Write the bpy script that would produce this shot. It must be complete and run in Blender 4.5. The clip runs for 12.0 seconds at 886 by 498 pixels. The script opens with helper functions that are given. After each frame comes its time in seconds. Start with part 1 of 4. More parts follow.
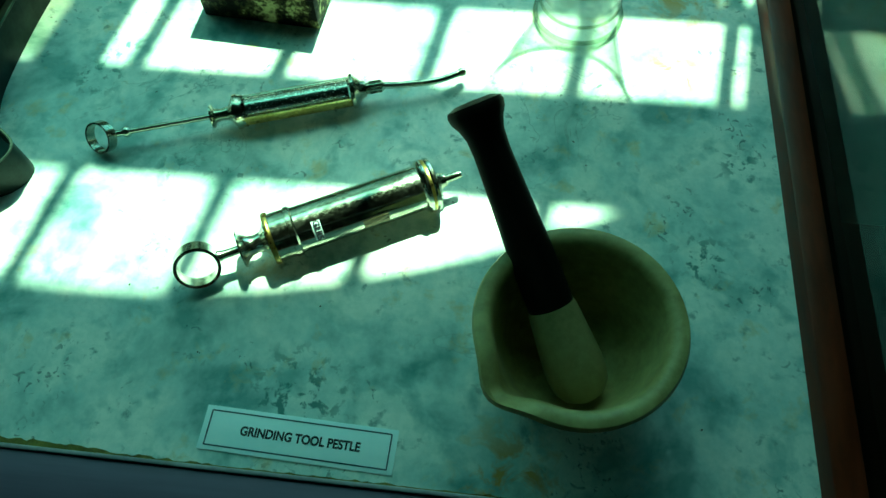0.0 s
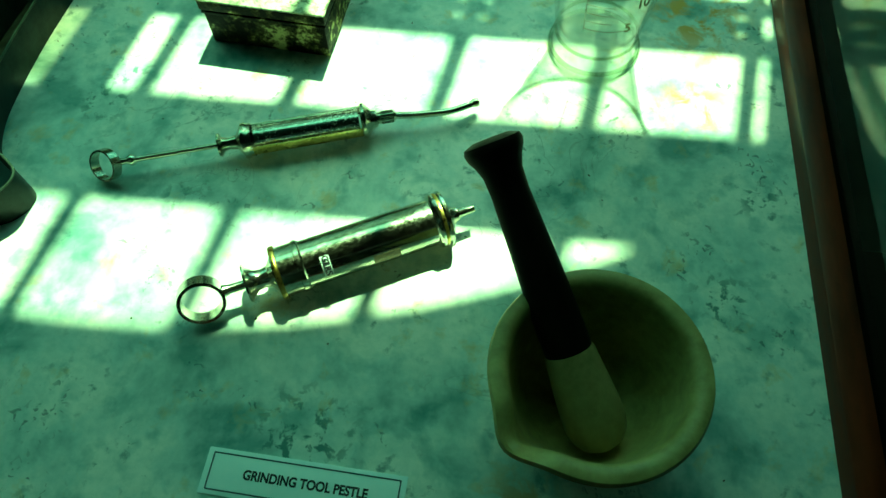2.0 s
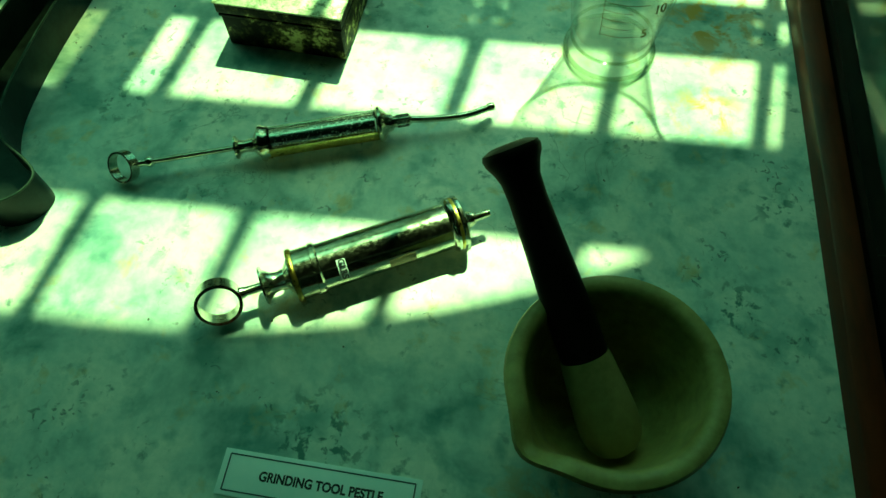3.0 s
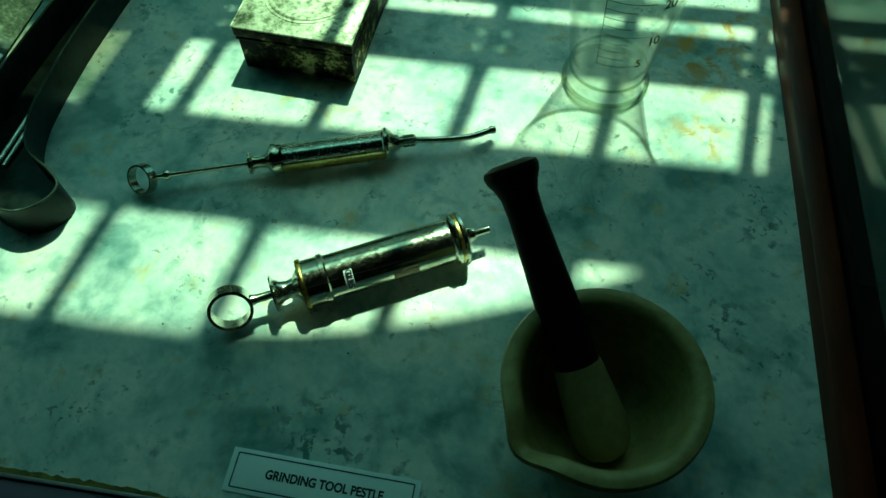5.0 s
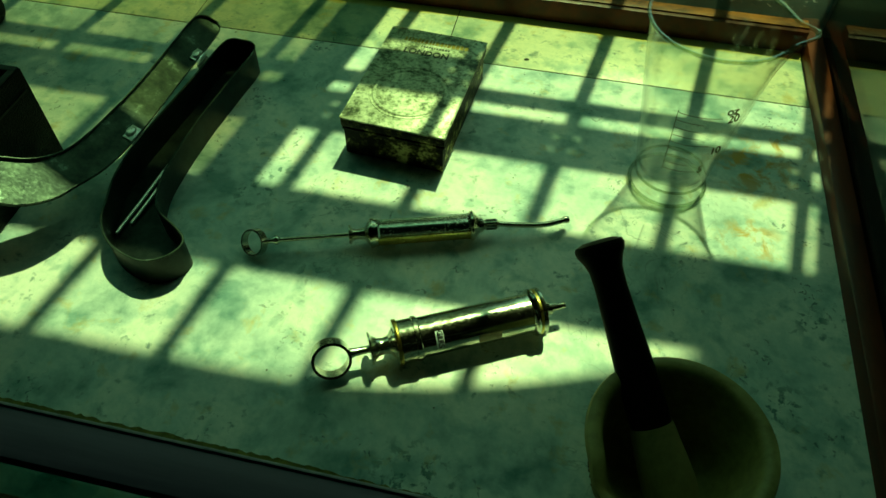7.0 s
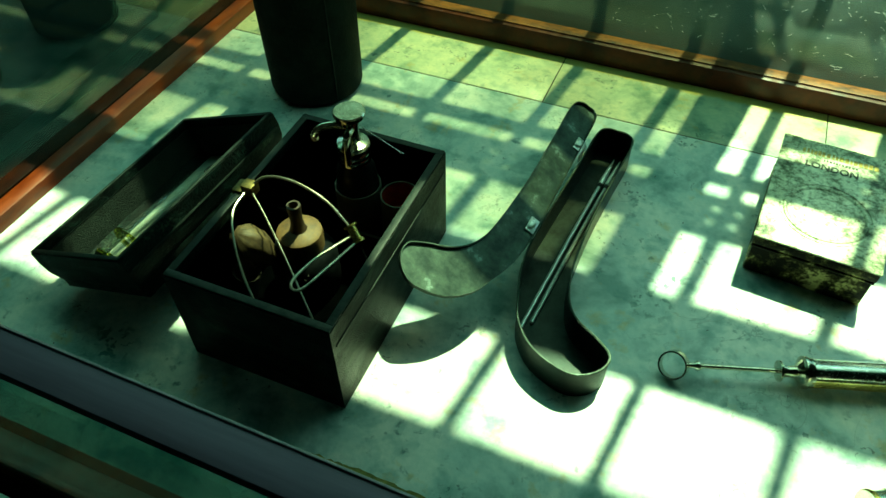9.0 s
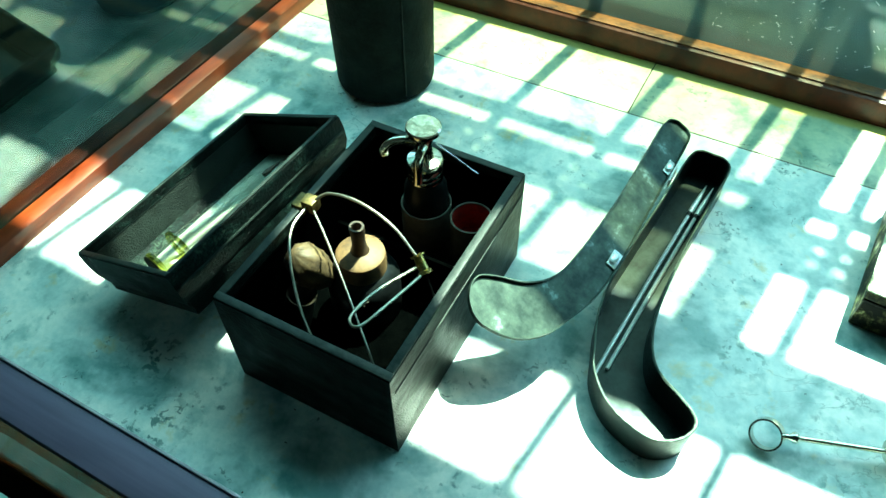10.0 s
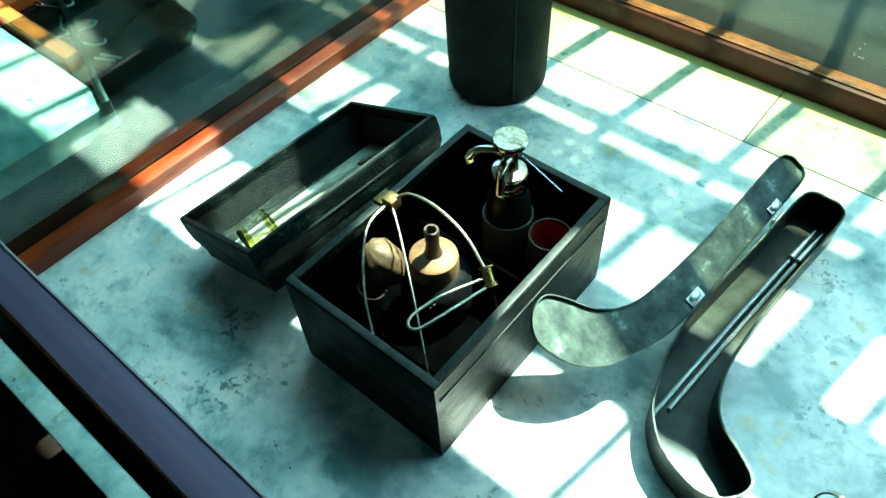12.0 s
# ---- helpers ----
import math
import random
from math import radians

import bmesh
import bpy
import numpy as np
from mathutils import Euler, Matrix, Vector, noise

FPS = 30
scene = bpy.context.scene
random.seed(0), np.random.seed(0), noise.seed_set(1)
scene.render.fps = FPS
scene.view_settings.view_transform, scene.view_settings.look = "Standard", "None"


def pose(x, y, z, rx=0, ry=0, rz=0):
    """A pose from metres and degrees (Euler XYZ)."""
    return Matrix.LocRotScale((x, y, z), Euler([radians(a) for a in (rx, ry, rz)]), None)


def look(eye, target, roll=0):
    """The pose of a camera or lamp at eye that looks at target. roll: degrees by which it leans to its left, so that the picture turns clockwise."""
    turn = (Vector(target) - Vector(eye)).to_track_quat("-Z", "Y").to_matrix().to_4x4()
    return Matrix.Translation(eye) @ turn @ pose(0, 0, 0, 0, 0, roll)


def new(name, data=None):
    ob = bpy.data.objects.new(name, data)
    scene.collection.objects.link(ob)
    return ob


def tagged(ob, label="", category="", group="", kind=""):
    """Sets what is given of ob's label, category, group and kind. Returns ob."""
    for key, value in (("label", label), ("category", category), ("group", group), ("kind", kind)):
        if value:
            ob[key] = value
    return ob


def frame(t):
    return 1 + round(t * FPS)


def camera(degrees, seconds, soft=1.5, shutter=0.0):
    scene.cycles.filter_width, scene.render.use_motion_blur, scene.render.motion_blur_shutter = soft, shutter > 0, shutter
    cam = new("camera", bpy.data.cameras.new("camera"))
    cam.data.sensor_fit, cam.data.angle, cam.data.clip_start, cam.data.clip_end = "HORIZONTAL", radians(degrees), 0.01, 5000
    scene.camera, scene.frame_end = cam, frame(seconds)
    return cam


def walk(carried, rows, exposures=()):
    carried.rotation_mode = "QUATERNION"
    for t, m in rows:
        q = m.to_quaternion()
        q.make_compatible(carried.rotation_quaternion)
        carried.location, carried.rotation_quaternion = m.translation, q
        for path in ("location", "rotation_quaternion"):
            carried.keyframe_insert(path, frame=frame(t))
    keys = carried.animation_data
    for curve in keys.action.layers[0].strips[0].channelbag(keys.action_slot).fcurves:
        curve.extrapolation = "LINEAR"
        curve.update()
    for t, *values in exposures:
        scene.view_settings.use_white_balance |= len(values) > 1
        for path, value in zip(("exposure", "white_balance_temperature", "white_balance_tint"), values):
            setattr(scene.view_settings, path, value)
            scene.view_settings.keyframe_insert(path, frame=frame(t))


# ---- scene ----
cam = camera(63.2, 12.0)
PATH = [
    (0, (0.2123, -0.3334, 0.3671), (0.1861, -0.1512, 0.0120), -2.54),
    (0.5, (0.2108, -0.3276, 0.3618), (0.1846, -0.1500, 0.0043), -2.26),
    (1, (0.2089, -0.3229, 0.3604), (0.1828, -0.1422, 0.0045), -2.02),
    (1.5, (0.2072, -0.3177, 0.3613), (0.1798, -0.1355, 0.0063), -2.16),
    (2, (0.2047, -0.3189, 0.3615), (0.1768, -0.1286, 0.0108), -1.95),
    (2.5, (0.2048, -0.3215, 0.3621), (0.1740, -0.1281, 0.0133), -2.78),
    (3, (0.1997, -0.3180, 0.3642), (0.1682, -0.1284, 0.0134), -2.44),
    (3.2, (0.1967, -0.3207, 0.3623), (0.1612, -0.1306, 0.0122), -2.72),
    (5, (0.2003, -0.3343, 0.3794), (0.1680, -0.1325, 0.0355), -1.03),
    (5.5, (0.2130, -0.3462, 0.3735), (0.1931, -0.1435, 0.0292), -0.44),
    (6, (0.2226, -0.3578, 0.3840), (0.2114, -0.1336, 0.0529), -0.64),
    (6.5, (0.2079, -0.3725, 0.3998), (0.1901, -0.1217, 0.0887), 0.46),
    (7, (0.1664, -0.3884, 0.4067), (0.1161, -0.1397, 0.0974), 0.84),
    (7.2, (0.1420, -0.3920, 0.4150), (0.0724, -0.1478, 0.1058), 0.10),
    (7.4, (0.1177, -0.3909, 0.4182), (0.0372, -0.1459, 0.1124), 0.49),
    (7.7, (0.0727, -0.3930, 0.4225), (-0.0211, -0.1430, 0.1246), 0.92),
    (9.3, (-0.0862, -0.3947, 0.4157), (-0.1991, -0.1510, 0.1193), -1.76),
    (9.5, (-0.0957, -0.3830, 0.4116), (-0.2179, -0.1576, 0.1046), -3.86),
    (10, (-0.1082, -0.3489, 0.4104), (-0.2313, -0.1238, 0.1036), -0.85),
    (10.5, (-0.1006, -0.3424, 0.4122), (-0.2258, -0.1230, 0.1021), -1.22),
    (11, (-0.0932, -0.3435, 0.4171), (-0.2257, -0.1300, 0.1059), -2.04),
    (11.5, (-0.0838, -0.3366, 0.4207), (-0.2307, -0.1386, 0.1058), -4.20),
    (12, (-0.0908, -0.3241, 0.4190), (-0.2646, -0.1404, 0.1091), -4.51),
]
EXPOSURES = [
    (0.0, 1.34, 5900, -74), (1.5, 1.18, 6150, -79), (2.0, 1.14, 8900, -95), (2.5, 1.06, 10200, -96), (3.0, 0.62, 12000, -96), (3.2, 0.50, 12500, -96),
    (4.8, -0.12, 6250, -73), (5.5, -0.04, 6300, -69), (6.0, 0.12, 6250, -66), (6.5, -0.42, 13300, -82), (7.0, -0.48, 15500, -79), (7.7, -0.14, 20000, -68),
    (9.3, 1.56, 6250, -67), (9.7, 2.42, 5750, -52), (10.2, 2.70, 5650, -31), (12.0, 2.80, 5650, -23),
]
walk(cam, [(t, look(eye, target, roll)) for t, eye, target, roll in PATH], EXPOSURES)

# ---- light: a high sun behind the window, a pale sky ----
SUN_DX, SUN_DY = -0.085, -0.53          # shadow shift per metre of height
world = bpy.data.worlds.new("sky_world")
scene.world = world
world.use_nodes = True
wn = world.node_tree.nodes
sky = wn.new("ShaderNodeTexSky")
sky.sky_type = "NISHITA"
sky.sun_disc = False
sky.sun_elevation = math.atan(1 / math.hypot(SUN_DX, SUN_DY))
sky.sun_rotation = math.atan2(-SUN_DX, -SUN_DY)
world.node_tree.links.new(sky.outputs[0], wn["Background"].inputs[0])
wn["Background"].inputs[1].default_value = 0.15
sun_data = bpy.data.lights.new("sun", "SUN")
sun_data.energy, sun_data.angle, sun_data.color = 5.0, radians(0.53), (1.0, 0.94, 0.80)
sun = new("sun", sun_data)
sun.matrix_world = look((0, 0, 3), (SUN_DX, SUN_DY, 2))
sky_lamp_data = bpy.data.lights.new("window_skylight", "AREA")
sky_lamp_data.shape, sky_lamp_data.size, sky_lamp_data.size_y = "RECTANGLE", 1.76, 0.72
sky_lamp_data.energy, sky_lamp_data.color = 2.0, (0.54, 0.97, 1.06)
sky_lamp = new("window_skylight", sky_lamp_data)
sky_lamp.matrix_world = look((-0.45, 0.44, 0.82), (-0.45, -0.35, 0.05))


# ---- materials ----
def mat(name, color=(0.5, 0.5, 0.5), rough=0.5, metal=0.0, spec=0.5):
    m = bpy.data.materials.new(name)
    m.use_nodes = True
    b = m.node_tree.nodes["Principled BSDF"]
    b.inputs["Base Color"].default_value = (*color, 1)
    b.inputs["Roughness"].default_value = rough
    b.inputs["Metallic"].default_value = metal
    b.inputs["Specular IOR Level"].default_value = spec
    return m


def nodes(m):
    return m.node_tree.nodes, m.node_tree.links.new, m.node_tree.nodes.get("Principled BSDF")


def tex_noise(m, scale, detail=5.0, rough=0.6, stretch=(1, 1, 1), distort=0.0):
    n, link, _ = nodes(m)
    co, mp, t = n.new("ShaderNodeTexCoord"), n.new("ShaderNodeMapping"), n.new("ShaderNodeTexNoise")
    mp.inputs["Scale"].default_value = stretch
    t.inputs["Scale"].default_value, t.inputs["Detail"].default_value, t.inputs["Roughness"].default_value = scale, detail, rough
    t.inputs["Distortion"].default_value = distort
    link(co.outputs["Object"], mp.inputs[0])
    link(mp.outputs[0], t.inputs["Vector"])
    return t.outputs["Fac"]


def ramp(m, fac, stops):
    n, link, _ = nodes(m)
    r = n.new("ShaderNodeValToRGB")
    e = r.color_ramp.elements
    while len(e) < len(stops):
        e.new(0.5)
    for el, (p, c) in zip(e, stops):
        el.position = p
        el.color = (*c, 1) if len(c) == 3 else c
    link(fac, r.inputs[0])
    return r.outputs[0]


def blend(m, fac, a, b, kind="MIX"):
    n, link, _ = nodes(m)
    x = n.new("ShaderNodeMix")
    x.data_type, x.blend_type = "RGBA", kind
    for sock, v in ((x.inputs[0], fac), (x.inputs[6], a), (x.inputs[7], b)):
        if hasattr(v, "links"):
            link(v, sock)
        else:
            sock.default_value = v if isinstance(v, float) else (*v, 1)
    return x.outputs[2]


def bump(m, height, strength=0.3, dist=0.001):
    n, link, b = nodes(m)
    bp = n.new("ShaderNodeBump")
    bp.inputs["Strength"].default_value, bp.inputs["Distance"].default_value = strength, dist
    link(height, bp.inputs["Height"])
    link(bp.outputs[0], b.inputs["Normal"])


def to(m, socket, value):
    n, link, b = nodes(m)
    link(value, b.inputs[socket])


def mottled(name, dark, light, scale=40, rough=(0.4, 0.6), metal=0.0, bumps=0.2, bscale=300, bdist=0.0006, stretch=(1, 1, 1), spec=0.5):
    """Two-tone surface with large patches, fine grain, uneven gloss and a fine relief."""
    m = mat(name, light, rough[0], metal, spec)
    big = tex_noise(m, scale, 6, 0.65, stretch)
    fine = tex_noise(m, scale * 7, 3, 0.6, stretch)
    col = blend(m, 0.35, ramp(m, big, [(0.38, dark), (0.62, light)]), ramp(m, fine, [(0.35, dark), (0.65, light)]))
    to(m, "Base Color", col)
    to(m, "Roughness", ramp(m, fine, [(0.3, (rough[0],) * 3), (0.7, (rough[1],) * 3)]))
    if bumps:
        bump(m, tex_noise(m, bscale, 3, 0.6, stretch), bumps, bdist)
    return m


# places on the slab where dark crumbs and rust-yellow stains gather: x, y, reach
CRUMB_SPOTS = [(0.118, -0.239, 0.036), (-0.367, -0.258, 0.030), (-0.400, -0.219, 0.028), (-0.056, -0.037, 0.022), (-0.049, -0.010, 0.020), (0.013, -0.104, 0.012), (0.332, -0.139, 0.022), (0.358, -0.070, 0.016)]
STAIN_SPOTS = [(0.328, 0.078, 0.045), (0.352, 0.105, 0.030), (0.321, -0.004, 0.028), (0.231, -0.272, 0.035)]


def marble_material(name, seed, edge=0.0, spots=False):
    m = mat(name, (0.72, 0.74, 0.72), 0.28)
    n, link, b = nodes(m)
    co, mp = n.new("ShaderNodeTexCoord"), n.new("ShaderNodeMapping")
    mp.inputs["Location"].default_value = (seed, seed * 0.7, 0)
    link(co.outputs["Object"], mp.inputs[0])

    def noise_at(scale, detail, rough=0.6, distort=0.0):
        t = n.new("ShaderNodeTexNoise")
        t.inputs["Scale"].default_value, t.inputs["Detail"].default_value = scale, detail
        t.inputs["Roughness"].default_value, t.inputs["Distortion"].default_value = rough, distort
        link(mp.outputs[0], t.inputs["Vector"])
        return t.outputs["Fac"]
    def gathered(places):
        """One inside the given places, fading out at their reach."""
        total = None
        for px, py, reach in places:
            d = n.new("ShaderNodeVectorMath")
            d.operation = "DISTANCE"
            link(co.outputs["Object"], d.inputs[0])
            d.inputs[1].default_value = (px, py, 0)
            near = ramp(m, d.outputs["Value"], [(reach * 0.35, (1, 1, 1)), (reach, (0, 0, 0))])
            total = near if total is None else blend(m, 1.0, total, near, "LIGHTEN")
        return total
    cloud = noise_at(15, 5, 0.58, 0.25)
    base = ramp(m, cloud, [(0.36, (0.34, 0.46, 0.47)), (0.47, (0.74, 0.82, 0.81)), (0.58, (0.97, 0.97, 0.93))])
    # grey flecks gathered in clouds
    fleck = ramp(m, noise_at(95, 5, 0.6, 0.2), [(0.58, (0, 0, 0)), (0.68, (0.75, 0.75, 0.75))])
    where = ramp(m, noise_at(15, 4, 0.55, 0.3), [(0.48, (0, 0, 0)), (0.62, (1, 1, 1))])
    mid = ramp(m, noise_at(42, 4, 0.55, 0.2), [(0.33, (0.55, 0.66, 0.67)), (0.48, (1, 1, 1))])
    base = blend(m, 1.0, base, mid, "MULTIPLY")
    base = blend(m, blend(m, 1.0, fleck, where, "MULTIPLY"), base, (0.10, 0.19, 0.21))
    # sharp dark crumbs in clusters, and a fine grain
    crumb = ramp(m, noise_at(210, 2, 0.5, 1.0), [(0.60, (0, 0, 0)), (0.67, (0.65, 0.65, 0.65))])
    cluster = ramp(m, noise_at(24, 3, 0.5), [(0.54, (0, 0, 0)), (0.64, (1, 1, 1))])
    if spots:
        crumb_here = ramp(m, noise_at(130, 3, 0.6, 0.35), [(0.53, (0, 0, 0)), (0.60, (0.85, 0.85, 0.85))])
        base = blend(m, blend(m, 1.0, crumb_here, gathered(CRUMB_SPOTS), "MULTIPLY"), base, (0.10, 0.20, 0.20))
    base = blend(m, blend(m, 1.0, crumb, cluster, "MULTIPLY"), base, (0.045, 0.10, 0.115))
    base = blend(m, 1.0, base, ramp(m, noise_at(170, 4, 0.7), [(0.35, (0.86, 0.89, 0.89)), (0.60, (1, 1, 1))]), "MULTIPLY")
    # a few thin dark veins
    vein = ramp(m, noise_at(16, 5, 0.5, 1.6), [(0.492, (0, 0, 0)), (0.5, (1, 1, 1)), (0.508, (0, 0, 0))])
    vmask = ramp(m, noise_at(6, 2), [(0.54, (0, 0, 0)), (0.64, (0.55, 0.55, 0.55))])
    base = blend(m, blend(m, 1.0, vein, vmask, "MULTIPLY"), base, (0.22, 0.28, 0.28))
    # yellow-brown stains
    stain = ramp(m, noise_at(38, 6, 0.62, 0.3), [(0.59, (0, 0, 0)), (0.74, (0.7, 0.7, 0.7))])
    base = blend(m, stain, base, (0.62, 0.48, 0.16))
    if spots:
        rusty = ramp(m, noise_at(55, 5, 0.65, 0.6), [(0.48, (0, 0, 0)), (0.60, (0.9, 0.9, 0.9))])
        base = blend(m, blend(m, 1.0, rusty, gathered(STAIN_SPOTS), "MULTIPLY"), base, (0.58, 0.36, 0.07))
    if edge:
        base = blend(m, 1.0, base, (0.80, 0.76, 0.56), "MULTIPLY")
        # reflected yellow frame light, painted as a ragged border along the back edge
        sep, wob = n.new("ShaderNodeSeparateXYZ"), n.new("ShaderNodeMath")
        link(co.outputs["Object"], sep.inputs[0])
        wob.operation, wob.inputs[1].default_value = "MULTIPLY_ADD", 0.012
        link(noise_at(45, 4), wob.inputs[0])
        link(sep.outputs[1], wob.inputs[2])
        base = blend(m, ramp(m, wob.outputs[0], [(edge, (0, 0, 0)), (edge + 0.003, (0.85, 0.85, 0.85))]), base, (0.60, 0.47, 0.11))
    to(m, "Base Color", base)
    to(m, "Roughness", ramp(m, noise_at(60, 3), [(0.3, (0.30,) * 3), (0.7, (0.45,) * 3)]))
    bump(m, noise_at(130, 3), 0.06, 0.0006)
    return m


def glass_material(name, tint=(0.94, 0.97, 0.95), rough=0.01, strength=0.75, base=0.04, falloff=2.4):
    """Thin clear glass: what is behind shows through, with a gloss that grows at a slant."""
    m = bpy.data.materials.new(name)
    m.use_nodes = True
    n, link = m.node_tree.nodes, m.node_tree.links.new
    n.remove(n["Principled BSDF"])
    clear, gloss, mix, lw = (n.new("ShaderNode" + k) for k in ("BsdfTransparent", "BsdfGlossy", "MixShader", "LayerWeight"))
    power, scale = n.new("ShaderNodeMath"), n.new("ShaderNodeMath")
    clear.inputs[0].default_value = (*tint, 1)
    gloss.inputs["Roughness"].default_value = rough
    power.operation, power.inputs[1].default_value = "POWER", falloff
    scale.operation, scale.inputs[1].default_value, scale.inputs[2].default_value = "MULTIPLY_ADD", strength, base
    link(lw.outputs["Facing"], power.inputs[0])
    link(power.outputs[0], scale.inputs[0])
    link(scale.outputs[0], mix.inputs[0])
    link(clear.outputs[0], mix.inputs[1])
    link(gloss.outputs[0], mix.inputs[2])
    link(mix.outputs[0], n["Material Output"].inputs[0])
    return m


M_MARBLE = marble_material("white_grey_marble", 0.0, spots=True)
M_MARBLE_B = marble_material("cream_marble", 3.3, 0.2395)
M_GROUT = mottled("dark_joint", (0.010, 0.008, 0.004), (0.055, 0.045, 0.022), 90, (0.8, 0.9))
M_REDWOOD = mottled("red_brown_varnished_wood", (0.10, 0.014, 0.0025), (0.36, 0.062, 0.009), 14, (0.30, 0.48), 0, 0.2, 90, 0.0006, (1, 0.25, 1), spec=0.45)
# darker copy of the frame wood: shade on the back and east rails, painted in
M_REDWOOD_SHADE = mottled("shade_darkened_varnished_wood", (0.022, 0.005, 0.002), (0.12, 0.023, 0.007), 14, (0.30, 0.5), 0, 0.25, 90, 0.0008, (1, 0.3, 1), spec=0.3)
M_RAILCAP = mottled("chipped_orange_varnish", (0.03, 0.009, 0.002), (0.34, 0.13, 0.036), 55, (0.4, 0.6), 0, 0.3, 120, 0.0008, (0.5, 1, 1), spec=0.3)
M_DARKWOOD = mottled("dark_stained_wood", (0.004, 0.003, 0.0025), (0.013, 0.008, 0.006), 30, (0.42, 0.6), 0, 0.2, 120, 0.0006, (1, 1, 0.2), spec=0.10)
M_ALU = mottled("violet_grey_anodised_strip", (0.090, 0.070, 0.115), (0.165, 0.130, 0.205), 20, (0.45, 0.6), 0.15, 0.1, 400, 0.0003, (0.15, 2, 1), spec=0.3)
M_LIP = mottled("dull_lavender_metal_edge", (0.22, 0.20, 0.24), (0.42, 0.39, 0.42), 60, (0.45, 0.6), 0.2, 0.1, 300, 0.0003)
M_CHROME = mottled("nickel_plate", (0.34, 0.33, 0.25), (0.74, 0.73, 0.64), 60, (0.10, 0.24), 1.0, 0.015, 250, 0.0003)
M_STEEL = mottled("bright_steel", (0.5, 0.5, 0.49), (0.75, 0.75, 0.74), 90, (0.16, 0.3), 1.0, 0.04, 300, 0.0003)
M_PROBE = mottled("polished_probe_steel", (0.62, 0.63, 0.60), (0.85, 0.86, 0.84), 90, (0.25, 0.4), 0.55, 0.03, 300, 0.0003)
M_BRASS = mottled("worn_brass", (0.34, 0.24, 0.06), (0.62, 0.50, 0.18), 70, (0.22, 0.4), 1.0, 0.08, 300, 0.0003)
M_TIN = mottled("tarnished_tinplate", (0.035, 0.05, 0.04), (0.60, 0.62, 0.46), 40, (0.28, 0.6), 0.2, 0.3, 160, 0.0005)
patina = ramp(M_TIN, tex_noise(M_TIN, 48, 9, 0.74), [(0.35, (0.02, 0.03, 0.02)), (0.42, (0.20, 0.22, 0.14)), (0.48, (0.58, 0.60, 0.44)), (0.58, (0.84, 0.85, 0.68))])
to(M_TIN, "Base Color", blend(M_TIN, 1.0, patina, ramp(M_TIN, tex_noise(M_TIN, 230, 4, 0.7), [(0.36, (0.30, 0.34, 0.26)), (0.52, (1, 1, 1))]), "MULTIPLY"))
# tin sides: their shade is put into the near-black base, rust spots on top
M_TIN_SIDE = mottled("shade_darkened_rusty_tinplate", (0.0012, 0.0014, 0.001), (0.020, 0.020, 0.009), 75, (0.45, 0.65), 0.1, 0.25, 160, 0.0006, spec=0.08)
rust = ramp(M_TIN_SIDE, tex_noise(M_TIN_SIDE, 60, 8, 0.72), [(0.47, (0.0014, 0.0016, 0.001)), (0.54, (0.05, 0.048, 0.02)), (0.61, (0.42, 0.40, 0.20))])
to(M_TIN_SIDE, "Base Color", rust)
# tray zinc is a darkened copy of the lid's, with the tray's shade in its colour
M_ZINC = mottled("shade_darkened_zinc_sheet", (0.002, 0.0042, 0.0044), (0.020, 0.029, 0.027), 60, (0.30, 0.48), 0.55, 0.12, 140, 0.0004, spec=0.3)
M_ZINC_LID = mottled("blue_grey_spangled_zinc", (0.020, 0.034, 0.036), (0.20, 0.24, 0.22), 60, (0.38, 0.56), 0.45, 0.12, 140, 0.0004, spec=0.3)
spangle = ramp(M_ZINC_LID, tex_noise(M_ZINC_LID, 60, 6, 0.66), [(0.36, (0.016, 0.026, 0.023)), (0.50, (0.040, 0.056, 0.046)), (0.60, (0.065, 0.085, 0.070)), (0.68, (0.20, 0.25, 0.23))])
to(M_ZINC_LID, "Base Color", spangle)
M_LEATHER = mottled("black_leatherette", (0.0007, 0.0012, 0.0012), (0.0040, 0.0066, 0.0058), 70, (0.36, 0.52), 0, 0.9, 620, 0.0013, spec=0.10)
scuff = ramp(M_LEATHER, tex_noise(M_LEATHER, 40, 8, 0.70, (1, 0.6, 1.5)), [(0.46, (0.0005, 0.0014, 0.0014)), (0.58, (0.0040, 0.0085, 0.0078)), (0.68, (0.030, 0.042, 0.032))])
pebble = ramp(M_LEATHER, tex_noise(M_LEATHER, 620, 2, 0.5), [(0.42, (0.55, 0.55, 0.55)), (0.62, (2.2, 2.2, 2.0))])
to(M_LEATHER, "Roughness", ramp(M_LEATHER, tex_noise(M_LEATHER, 45, 6, 0.65, (1, 0.7, 1.3)), [(0.40, (0.52, 0.52, 0.52)), (0.64, (0.34, 0.34, 0.34))]))
to(M_LEATHER, "Base Color", blend(M_LEATHER, 1.0, scuff, pebble, "MULTIPLY"))
M_LEATHER_EDGE = mottled("worn_black_edge", (0.005, 0.008, 0.008), (0.028, 0.036, 0.032), 90, (0.4, 0.6), 0, 0.4, 500, 0.0006, spec=0.25)
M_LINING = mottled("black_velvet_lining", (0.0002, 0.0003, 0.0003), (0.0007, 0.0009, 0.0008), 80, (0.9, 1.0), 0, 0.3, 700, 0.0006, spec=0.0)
M_LID_LINING = mottled("dark_green_leatherette_lining", (0.0016, 0.0030, 0.0030), (0.013, 0.019, 0.016), 70, (0.42, 0.6), 0, 0.9, 850, 0.0014, spec=0.2)
